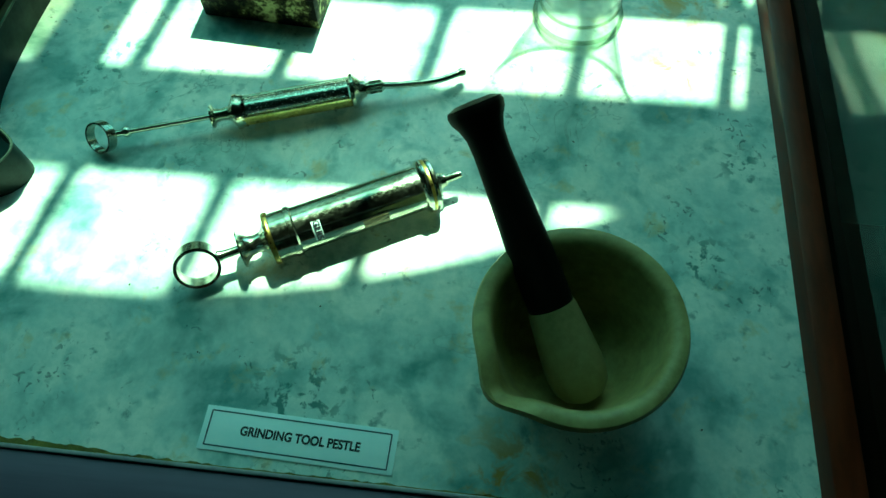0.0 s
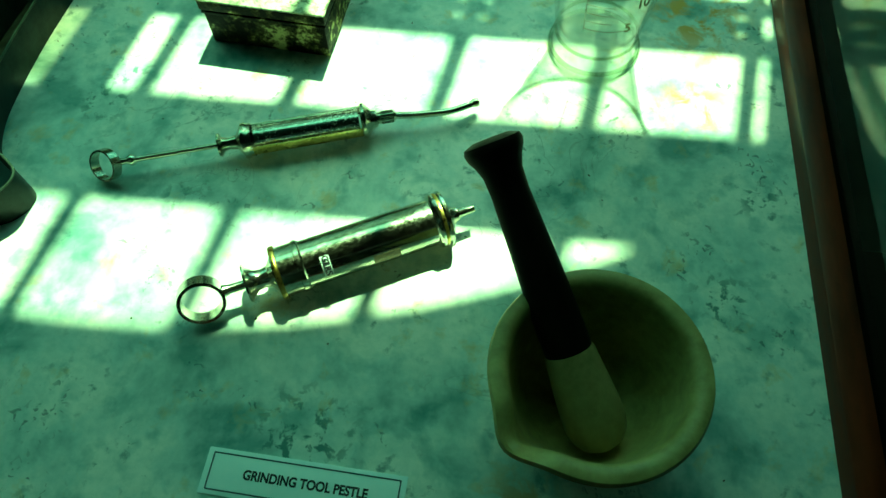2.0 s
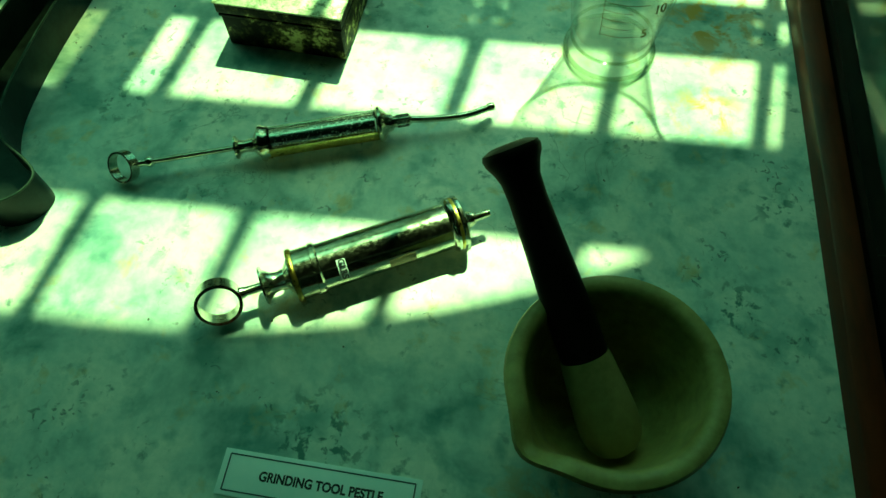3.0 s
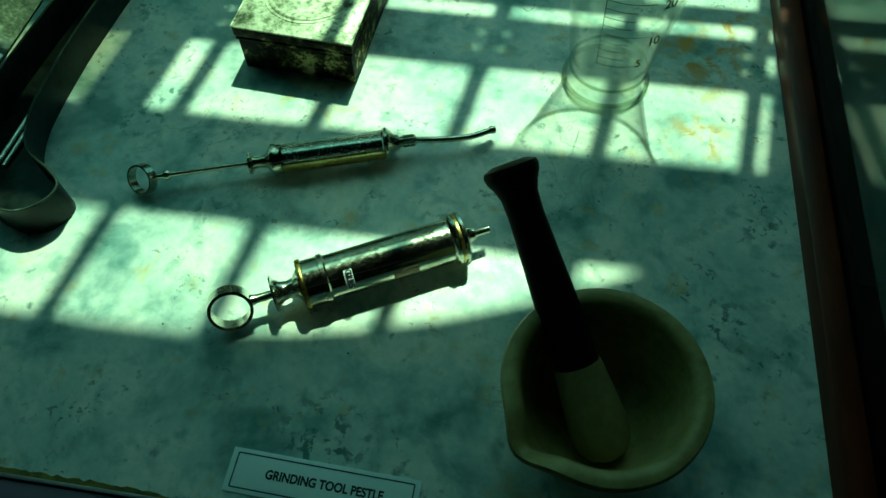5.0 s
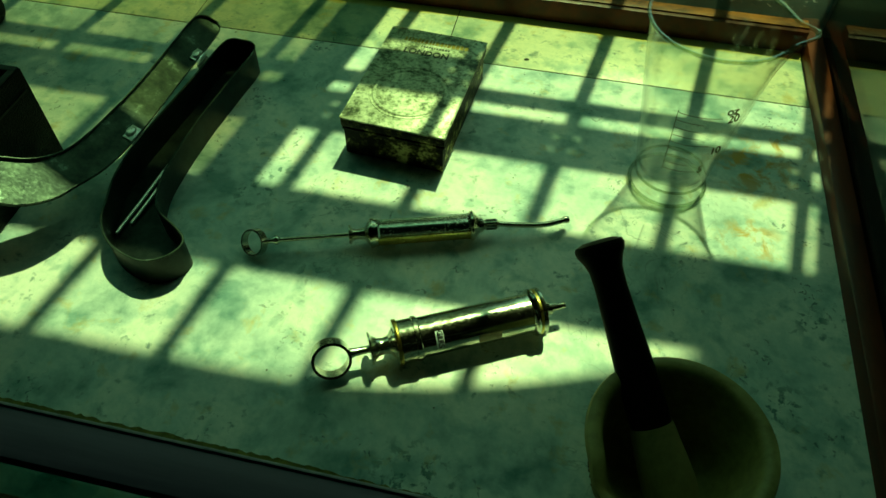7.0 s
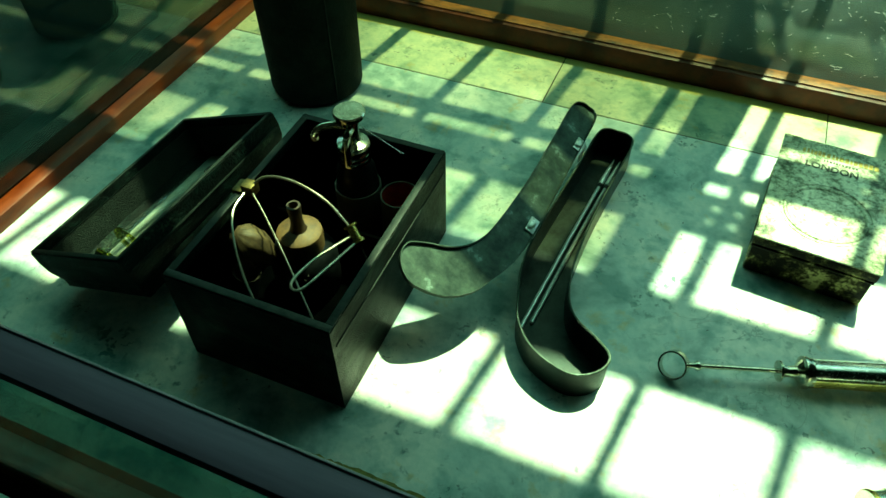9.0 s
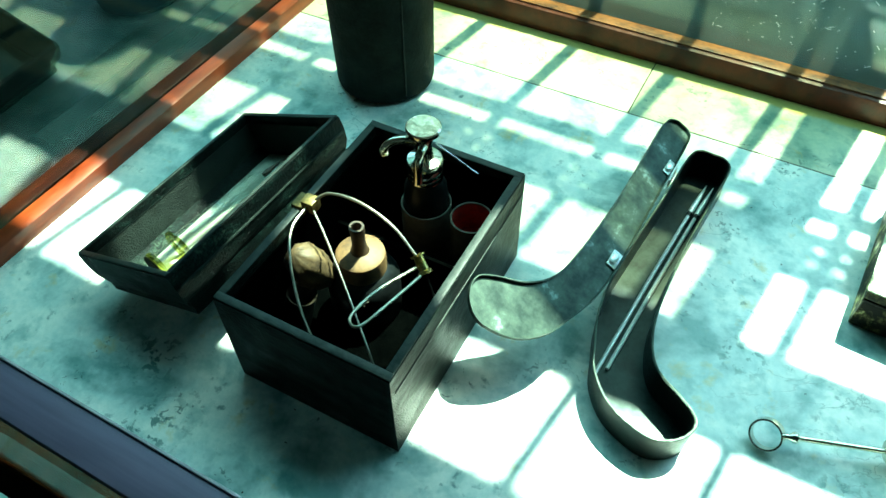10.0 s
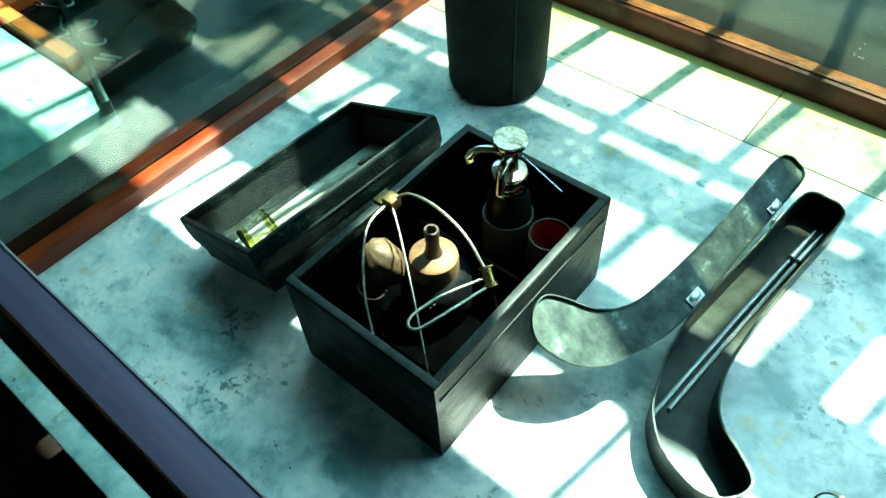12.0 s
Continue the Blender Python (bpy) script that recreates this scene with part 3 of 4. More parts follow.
# ---- tin box ----
def build_tin():
    t = thing("tin_box", pose(0.0476, 0.0817, 0, 0, 0, -4.6), "tarnished rectangular tin box with a hinged embossed lid", "tin box")
    hw, hd, h = 0.0427, 0.0645, 0.0378
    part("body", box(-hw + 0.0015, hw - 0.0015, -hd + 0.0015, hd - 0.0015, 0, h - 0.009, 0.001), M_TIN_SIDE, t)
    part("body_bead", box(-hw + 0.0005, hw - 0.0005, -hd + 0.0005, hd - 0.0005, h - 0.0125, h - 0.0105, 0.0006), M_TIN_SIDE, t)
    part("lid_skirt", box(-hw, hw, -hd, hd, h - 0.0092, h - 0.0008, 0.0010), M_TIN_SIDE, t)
    part("lid", box(-hw + 0.0002, hw - 0.0002, -hd + 0.0002, hd - 0.0002, h - 0.0016, h, 0.0007), M_TIN, t, "tarnished silvery lid top")
    part("embossed_ring", lathe([(0.0270, 0), (0.0280, 0.0008), (0.0292, 0.0010), (0.0303, 0.0006), (0.0308, 0)], 56, pose(0, -0.020, h - 0.0001) @ Matrix.Diagonal((1.0, 0.98, 1, 1))), M_TIN, t)
    part("embossed_ring", lathe([(0.0318, 0), (0.0321, 0.0005), (0.0326, 0.0005), (0.0329, 0)], 56, pose(0, -0.020, h - 0.0001)), M_TIN, t)
    rim = [(-hw, -hd, h - 0.0005), (hw, -hd, h - 0.0005), (hw, hd, h - 0.0005), (-hw, hd, h - 0.0005)]
    for a, b in zip(rim, rim[1:] + rim[:1]):
        part("worn_edge", tube([a, b], 0.0007, 8), M_TIN, t, "worn metal edge")
    # print above the ring, most of it worn away
    rnd = random.Random(7)
    bm = bmesh.new()
    x = -0.027
    while x < 0.030:
        w = rnd.uniform(0.0016, 0.0034)
        add_box(bm, x, x + w, 0.0472, 0.0472 + rnd.uniform(0.0046, 0.0062), h, h + 0.0003)
        x += w + rnd.uniform(0.0007, 0.0015)
    part("gilt_print", bm, M_GOLD_INK, t, "worn gilt print")
    bm = bmesh.new()
    x = -0.010
    while x < 0.014:
        w = rnd.uniform(0.001, 0.002)
        add_box(bm, x, x + w, 0.0415, 0.0438, h, h + 0.0002)
        x += w + 0.0009
    part("small_print", bm, M_DARK_INK, t)
    text_mesh("LONDON", 0.0095, pose(-0.003, 0.0335, h + 0.0002), M_DARK_INK, t, "lettering", 0.0001, 0.95, 0.03)
    part("hinge", tube([(-0.010, hd + 0.001, h - 0.009), (0.010, hd + 0.001, h - 0.009)], 0.0013, 8), M_TIN_SIDE, t)


build_tin()


# ---- mortar and pestle ----
def build_mortar():
    m = thing("mortar", pose(0.2555, -0.2085, 0), "cream stoneware mortar with a chipped pouring lip", "mortar")
    prof = [(0, 0.002), (0.026, 0.002), (0.029, 0.0), (0.032, 0.0015), (0.0335, 0.006), (0.037, 0.016), (0.0425, 0.036), (0.0462, 0.052), (0.0485, 0.058), (0.0490, 0.0615),
            (0.0480, 0.0640), (0.0455, 0.0648), (0.0425, 0.0643), (0.0405, 0.0628), (0.0395, 0.0600), (0.0386, 0.055), (0.0370, 0.042), (0.0330, 0.026), (0.026, 0.015), (0.016, 0.0098), (0, 0.0085)]

    def warp(a, r, z):
        d = (a - radians(224) + math.pi) % (2 * math.pi) - math.pi
        s = math.exp(-(d / 0.24) ** 2) * max(0.0, min(1.0, (z - 0.030) / 0.03)) if r > 0.03 else 0.0
        out = 0.0058 * s
        return ((r + out) * math.cos(a), (r + out) * math.sin(a), z - (0.0085 * s if r < 0.0475 and z > 0.045 else 0.003 * s))
    part("bowl", lathe(prof, 96, None, None, warp), M_PORCELAIN, m)
    bm = bmesh.new()
    rnd = random.Random(2)
    for k in range(7):
        a = radians(203 + 2.2 * k + rnd.uniform(-1, 1))
        r = 0.0482 + 0.0045 * math.exp(-((a - radians(224)) / 0.24) ** 2)
        turn = pose(r * math.cos(a), r * math.sin(a), 0.0560 + rnd.uniform(-0.0015, 0.001), rnd.uniform(0, 90), 0, math.degrees(a))
        bmesh.ops.create_icosphere(bm, subdivisions=1, radius=0.0014, matrix=turn @ Matrix.Diagonal((0.5, rnd.uniform(0.8, 1.4), rnd.uniform(0.4, 0.8), 1)))
    part("chip", bm, M_CHIP, m, "dark chipped edge of the lip")


def build_pestle():
    top, tip = Vector((0.1990, -0.1235, 0.1060)), Vector((0.2655, -0.2300, 0.0170))
    length = (top - tip).length
    q = (top - tip).to_track_quat("Z", "Y").to_matrix().to_4x4()
    p = thing("pestle", Matrix.Translation(tip) @ q, "pestle with a dark wooden handle and stoneware tip in the mortar", "pestle")
    j = length * 0.335
    part("head", lathe([(0, 0), (0.006, 0.0008), (0.0105, 0.0035), (0.0135, 0.008), (0.0148, 0.014), (0.0148, 0.020), (0.0138, 0.032), (0.0120, j - 0.002), (0.0113, j)], 40), M_BISQUE, p, "cream stoneware tip")
    L = length
    part("handle", lathe([(0, j - 0.002), (0.0108, j - 0.002), (0.0112, j), (0.0112, j + 0.01), (0.0108, j + 0.03), (0.0096, L * 0.70), (0.0088, L * 0.84), (0.0092, L * 0.90), (0.0110, L * 0.935), (0.0131, L * 0.96), (0.0138, L * 0.98), (0.0130, L * 0.995), (0.0085, L * 1.006), (0, L * 1.008)], 40), M_DARKWOOD, p, "dark stained turned handle")


build_mortar()
build_pestle()


# ---- syringes ----
def ring_mesh(r, width, thick, m):
    return lathe([(r, -width / 2), (r, width / 2), (r - thick, width / 2), (r - thick, -width / 2), (r, -width / 2)], 40, m)


def build_metal_syringe():
    d = Vector((0.1483, 0.0765, 0)).normalized()
    s = thing("metal_syringe", pose(0.0412, -0.1805, 0.0152, 0, 0, math.degrees(math.atan2(d.y, d.x))), "nickel-plated brass ear syringe with a thumb ring, lying on marble", "syringe")
    tilt = pose(0.0130, -0.0008, 0.0) @ pose(0, 0, 0, 59, 0, 0)
    part("thumb_ring", ring_mesh(0.0126, 0.0085, 0.0019, tilt), M_CHROME, s)
    part("rod", lathe([(0.0034, 0.0255), (0.0026, 0.0285), (0.0024, 0.040)], 16, ALONG_X), M_CHROME, s)
    part("finger_spool", lathe([(0, 0.0375), (0.0105, 0.0375), (0.0108, 0.0385), (0.0085, 0.0395), (0.0058, 0.0430), (0.0052, 0.0465), (0.0060, 0.0500), (0.0100, 0.0530), (0.0100, 0.0540)], 36, ALONG_X), M_CHROME, s)
    part("end_cap", lathe([(0.0100, 0.0535), (0.0146, 0.0538), (0.0149, 0.0550), (0.0146, 0.0562), (0.0139, 0.0566), (0.0139, 0.0660), (0.0146, 0.0664), (0.0146, 0.0690), (0.0136, 0.0700)], 48, ALONG_X), M_CHROME, s)
    part("brass_band", lathe([(0.0148, 0.0540), (0.0152, 0.0550), (0.0152, 0.0562), (0.0148, 0.0568)], 48, ALONG_X), M_BRASS, s, "yellow worn brass edge")
    part("barrel", lathe([(0.0132, 0.0695), (0.0132, 0.1440)], 56, ALONG_X), M_CHROME, s)
    part("front_flange", lathe([(0.0132, 0.1435), (0.0150, 0.1445), (0.0158, 0.1460), (0.0150, 0.1475), (0.0150, 0.1495), (0.0158, 0.1505), (0.0155, 0.1520), (0.0120, 0.1535), (0.0060, 0.1550), (0.0042, 0.1575), (0.0040, 0.1590)], 56, ALONG_X), M_CHROME, s, "turned nickel flange")
    part("brass_ring", lathe([(0.0151, 0.1476), (0.0153, 0.1485), (0.0151, 0.1494)], 56, ALONG_X), M_BRASS, s, "worn brass ring")
    part("nozzle", lathe([(0.0036, 0.1585), (0.0027, 0.1600), (0.0022, 0.1690), (0.0014, 0.1690), (0.0014, 0.1660)], 20, ALONG_X), M_CHROME, s)

    def curved_label(x0, x1, a0, a1, name, material, rr, label):
        bm = bmesh.new()
        rows = [[bm.verts.new((x, rr * math.sin(a), rr * math.cos(a))) for x in (x0, x1)] for a in (a0 + (a1 - a0) * k / 8 for k in range(9))]
        for a, b in zip(rows, rows[1:]):
            bm.faces.new((a[0], a[1], b[1], b[0]))
        ex = bmesh.ops.extrude_face_region(bm, geom=bm.faces[:])
        for v in ex["geom"]:
            if isinstance(v, bmesh.types.BMVert):
                v.co.y, v.co.z = v.co.y * 1.012, v.co.z * 1.012
        return part(name, bm, material, s, label)
    curved_label(0.0785, 0.0835, radians(-75), radians(-25), "paper_label", M_PAPER, 0.0133, "small white paper label")
    curved_label(0.1060, 0.1210, radians(-92), radians(-66), "tape_scrap", M_TAPE, 0.0133, "torn scrap of yellowed tape")
    a = radians(-48)
    text_mesh("GLRS", 0.0050, pose(0.0810, 0.01368 * math.sin(a), 0.01368 * math.cos(a), 48, 0, 0) @ pose(0, 0, 0, 0, 0, -90), M_INK, s, "lettering", 0.00015)


def build_glass_syringe():
    d = Vector((0.2273, 0.0742, 0)).normalized()
    s = thing("glass_syringe", pose(-0.0408, -0.0959, 0.0108, 0, 0, math.degrees(math.atan2(d.y, d.x))), "glass-barrelled syringe with metal mounts and curved nozzle", "syringe")
    part("thumb_ring", ring_mesh(0.0097, 0.0062, 0.0011, pose(0.0102, 0, -0.0005) @ pose(0, 0, 0, 54, 0, -40)), M_CHROME, s)
    part("neck", lathe([(0.0022, 0.0195), (0.0018, 0.0225), (0.0033, 0.0250), (0.0036, 0.0262), (0.0030, 0.0275), (0.0019, 0.0285)], 18, ALONG_X), M_CHROME, s)
    part("rod", lathe([(0.0017, 0.0275), (0.0017, 0.0800)], 14, ALONG_X), M_CHROME, s)
    part("finger_spool", lathe([(0, 0.0775), (0.0070, 0.0778), (0.0072, 0.0790), (0.0045, 0.0805), (0.0036, 0.0840), (0.0045, 0.0890), (0.0088, 0.0920), (0.0088, 0.0930)], 32, ALONG_X), M_CHROME, s)
    part("rear_mount", lathe([(0.0085, 0.0925), (0.0108, 0.0930), (0.0110, 0.0950), (0.0100, 0.0965), (0.0100, 0.0985)], 40, ALONG_X), M_CHROME, s)
    part("plunger", lathe([(0, 0.1000), (0.0072, 0.1000), (0.0072, 0.1640), (0, 0.1640)], 36, ALONG_X), M_STEEL, s, "steel plunger inside the glass")
    part("glass_barrel", lathe([(0.0094, 0.0975), (0.0094, 0.1665), (0.0080, 0.1665), (0.0080, 0.0975), (0.0094, 0.0975)], 48, ALONG_X), M_GLASS, s, "clear glass barrel")
    for y in (-0.0088, 0.0088):
        part("side_bar", box(0.0965, 0.1675, y - 0.0010, y + 0.0010, -0.0030, 0.0030, 0.0005), M_BRASS if y < 0 else M_CHROME, s)
    part("front_mount", lathe([(0.0098, 0.1650), (0.0110, 0.1660), (0.0112, 0.1675), (0.0098, 0.1690), (0.0060, 0.1720), (0.0050, 0.1750), (0.0036, 0.1755), (0.0036, 0.1770)], 40, ALONG_X), M_CHROME, s)
    part("connector", lathe([(0.0034, 0.1765), (0.0037, 0.1772), (0.0037, 0.1855), (0.0030, 0.1862), (0.0022, 0.1870)], 24, ALONG_X), M_CHROME, s)
    for k in range(16):
        a = 2 * math.pi * k / 16
        part("knurl", tube([(0.1775, 0.0037 * math.cos(a), 0.0037 * math.sin(a)), (0.1850, 0.0037 * math.cos(a), 0.0037 * math.sin(a))], 0.00035, 5), M_CHROME, s)
    c = smooth_path([(0.1860, 0, 0), (0.2000, -0.0024, 0), (0.2200, -0.0030, -0.001), (0.2370, 0.0008, -0.002)], 8)
    part("nozzle", tube(c, 0.0021, 12), M_CHROME, s)
    part("nozzle_bead", lathe([(0, -0.0030), (0.0024, -0.0022), (0.0028, 0), (0.0024, 0.0022), (0, 0.0030)], 16, pose(0.2375, 0.001, -0.002) @ ALONG_X), M_CHROME, s)


build_metal_syringe()
build_glass_syringe()


# ---- measuring glass ----
def build_measure():
    H, r1 = 0.148, 0.0455
    g = thing("measuring_glass", pose(0.2585, 0.0440, 0), "clear tapered measuring glass with etched scale and pouring lip", "measuring glass")

    def warp(a, r, z):
        d = (a - radians(-8) + math.pi) % (2 * math.pi) - math.pi
        s = math.exp(-(d / 0.20) ** 2) * max(0.0, min(1.0, (z - 0.126) / 0.022))
        return ((r + 0.012 * s) * math.cos(a), (r + 0.012 * s) * math.sin(a), z + 0.002 * s)
    t = 0.0016
    out = [(0, 0.0035), (0.012, 0.003), (0.024, 0.0006), (0.0275, 0.0), (0.0298, 0.0012), (0.0300, 0.004), (0.0272, 0.010), (0.0262, 0.014), (0.0275, 0.019)]
    out += [(0.0275 + (r1 - 0.0275) * k / 10, 0.019 + (H - 0.003 - 0.019) * k / 10) for k in range(1, 11)]
    out += [(r1 + 0.0014, H - 0.0015), (r1 + 0.0014, H), (r1 - 0.0006, H)]
    ins = [(r1 - t - (r1 - 0.0275) * k / 10, H - 0.004 - (H - 0.004 - 0.021) * k / 10) for k in range(0, 11)] + [(0.021, 0.0155), (0.010, 0.0140), (0, 0.0138)]
    part("bowl", lathe(out + ins, 72, None, None, warp), M_GLASS, g, "clear tapered glass")
    part("rim", lathe([(r1 + 0.0012, H - 0.002), (r1 + 0.0022, H - 0.0005), (r1 + 0.0014, H + 0.0008), (r1 - 0.0002, H + 0.0004), (r1 - 0.0004, H - 0.0015), (r1 + 0.0012, H - 0.002)], 72, None, None, warp), M_THICK_GLASS, g, "thick rolled rim")
    for rr, zz, tt in ((0.0292, 0.0030, 0.0016), (0.0266, 0.0145, 0.0011)):
        ring = [(rr + tt * math.cos(q * math.pi / 5), zz + tt * math.sin(q * math.pi / 5)) for q in range(11)]
        part("foot_ring", lathe(ring, 64), M_THICK_GLASS, g, "thick glass foot ring")

    def on(a, z, lift=0.0004):
        r = 0.0275 + (r1 - 0.0275) * (z - 0.019) / (H - 0.022) + lift
        return (r * math.cos(a), r * math.sin(a), z)
    a0 = radians(-113)
    part("scale_line", tube([on(a0, 0.040 + 0.0075 * k) for k in range(9)], 0.00022, 5), M_ETCH, g)
    for k in range(9):
        z = 0.042 + 0.007 * k
        span = 0.75 if k % 4 == 0 else 0.50
        part("scale_mark", tube([on(a0 + span * q / 8, z) for q in range(9)], 0.0002, 5), M_ETCH, g)
    for word, z, da in (("20", 0.096, 0.98), ("10", 0.064, 0.98), ("5", 0.044, 0.85), ("oz", 0.104, 0.88)):
        a = a0 + da
        p = on(a, z, 0.0005)
        text_mesh(word, 0.0085, Matrix.Translation(p) @ pose(0, 0, 0, 0, 0, math.degrees(a) + 90) @ pose(0, 0, 0, 86, 0, 0), M_ETCH, g, "numeral", 0.0001)


build_measure()


# ---- paper label ----
def build_card():
    c = thing("paper_label", pose(0.1233, -0.2601, 0.0002, 0, 0, -2.15), "white printed paper label with a ruled border, on marble", "label")
    part("card", box(-0.0502, 0.0502, -0.01125, 0.01125, 0, 0.0006, 0.0001), M_PAPER, c)
    w, h, t = 0.0470, 0.0088, 0.00035
    for b in ((-w, w, h - t, h + t), (-w, w, -h - t, -h + t), (-w - t, -w + t, -h, h), (w - t, w + t, -h, h)):
        part("border_line", box(*b, 0.0006, 0.00075), M_BORDER, c, "", False)
    text_mesh("GRINDING TOOL PESTLE", 0.0064, pose(0.001, 0, 0.0007), M_INK, c, "lettering", 0.00008, 0.865, 0.034)


build_card()


# ---- curved instrument case: tray and open lid ----
def stick_outline(w, top=0.1165, drop=0.0):
    """Bent outline: a long arm of width w up +y from the hinge side, a bend, and a short round-ended arm to +x."""
    ctrl = [(0.004, top - 0.012), (0.003, 0.06), (0.001, 0.0), (0.0005, -0.034), (0.004, -0.065), (0.012, -0.089), (0.020, -0.108), (0.037, -0.1245),
            (0.061, -0.132), (0.075, -0.128), (0.0835, -0.118), (0.0838, -0.107), (0.072, -0.098), (0.053, -0.0875), (w + 0.009, -0.070), (w + 0.003, -0.0435),
            (w, 0.01), (w + 0.001, 0.066), (w + 0.002, top - 0.012), (w - 0.005, top - 0.001), (w * 0.5 + 0.002, top), (0.009, top - 0.001)]
    ctrl = [(x, y - drop * min(1.0, max(0.0, (0.03 - y) / 0.10))) for x, y in ctrl]
    n = len(ctrl)
    closed = [(*ctrl[k % n], 0) for k in range(-1, n + 2)]
    return [(p.x, p.y) for p in smooth_path(closed, 4)[4:-5]]


def shell(outline, h, t, m=None):
    """Open tray with a floor and a thin wall round the outline."""
    n = len(outline)
    inner = []
    for i, (x, y) in enumerate(outline):
        ax, ay = outline[i - 1]
        bx, by = outline[(i + 1) % n]
        dx, dy = bx - ax, by - ay
        ll = math.hypot(dx, dy) or 1
        inner.append((x - dy / ll * t, y + dx / ll * t))
    bm = bmesh.new()
    rows = [[bm.verts.new((x, y, z)) for x, y in o] for o, z in ((outline, 0), (outline, h), (inner, h), (inner, t))]
    for a, b in zip(rows, rows[1:]):
        for i in range(n):
            j = (i + 1) % n
            bm.faces.new((a[i], a[j], b[j], b[i]))
    bm.faces.new(rows[0][::-1])
    bm.faces.new(rows[-1])
    bmesh.ops.triangulate(bm, faces=[f for f in bm.faces if len(f.verts) > 4])
    if m is not None:
        bmesh.ops.transform(bm, matrix=m, verts=bm.verts)
    return bm


def build_bent_case():
    c = thing("curved_instrument_case", pose(-0.1480, 0.0, 0.0, 0, 0, -4.0), "open hockey-stick-shaped zinc instrument case with hinged lid", "instrument case")
    o = stick_outline(0.0335)
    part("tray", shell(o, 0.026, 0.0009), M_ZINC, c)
    wire = [(x, y, 0.026) for x, y in o]
    part("tray_bead", tube(wire + wire[:1], 0.0007, 6), M_ZINC_LID, c)
    mirror = pose(0.001, 0.003, 0.0285) @ pose(0, 0, 0, 0, 27, 0) @ Matrix.Diagonal((-0.87, 1, 1, 1))
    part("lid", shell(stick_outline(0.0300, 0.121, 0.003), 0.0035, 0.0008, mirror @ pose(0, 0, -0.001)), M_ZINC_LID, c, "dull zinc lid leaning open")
    for y in (0.078, -0.026):
        bm = box(-0.0008, 0.0008, y - 0.008, y + 0.008, 0.020, 0.028, 0.0003)
        add_box(bm, -0.0075, 0.0, y - 0.007, y + 0.007, 0.0, 0.0006, 0.0002, pose(0.0, 0, 0.0298) @ pose(0, 0, 0, 0, 27, 0))
        bmesh.ops.create_icosphere(bm, subdivisions=2, radius=0.0036, matrix=pose(-0.0036, y, 0.0335) @ pose(0, 0, 0, 0, 27, 0) @ Matrix.Diagonal((0.9, 1.5, 0.3, 1)))
        part("hinge", bm, M_PROBE, c, "bright soldered hinge")


def probe(name, dx):
    p = thing(name, pose(-0.1480, 0, 0, 0, 0, -4.0), "slender steel probe with a split point, lying in the case", "probe", "probes in the curved case")
    y1 = -0.100 + 2.2 * dx
    part("shaft", tube([(0.0225 + dx, 0.064, 0.0062), (0.0205 + dx, 0.0, 0.0050), (0.0190 + dx, -0.070, 0.0032), (0.0185 + dx, y1, 0.0028)], 0.0014, 8), M_PROBE, p)
    a, b = Vector((0.0225 + dx, 0.064, 0.0062)), Vector((0.0240 + dx, 0.100, 0.0085))
    part("collar", tube([a, a.lerp(b, 0.10)], 0.0020, 10), M_BLACK_RUBBER, p)
    part("blade", tube([a.lerp(b, 0.10), a.lerp(b, 0.30), a.lerp(b, 0.6), b], 0.0021, 10, None, [1.0, 1.08, 0.8, 0.15]), M_PROBE, p, "bright tapering blade")


build_bent_case()
probe("probe", 0.0)
probe("probe", 0.0052)


# ---- black instrument box with open lid ----
def open_box(w, d, h, t, soft=0.0016):
    bm = bmesh.new()
    o = [(0, 0), (w, 0), (w, d), (0, d)]
    i = [(t, t), (w - t, t), (w - t, d - t), (t, d - t)]
    b = 0.0016
    ob = [(b, b), (w - b, b), (w - b, d - b), (b, d - b)]

    def inset(e):
        return [(e, e * 0.5), (w - e, e * 0.5), (w - e, d - e * 0.5), (e, d - e * 0.5)]
    low = [(inset(soft * (1 - math.sin(math.pi / 2 * k / 5))), soft * (1 - math.cos(math.pi / 2 * k / 5))) for k in range(6)]
    rows = [[bm.verts.new((x, y, z)) for x, y in q] for q, z in (*low, (o, h - b * 0.5), (ob, h), (i, h), (i, t))]
    for p, q in zip(rows, rows[1:]):
        for k in range(4):
            bm.faces.new((p[k], p[(k + 1) % 4], q[(k + 1) % 4], q[k]))
    bm.faces.new(rows[0][::-1])
    bm.faces.new(rows[-1])
    return bm


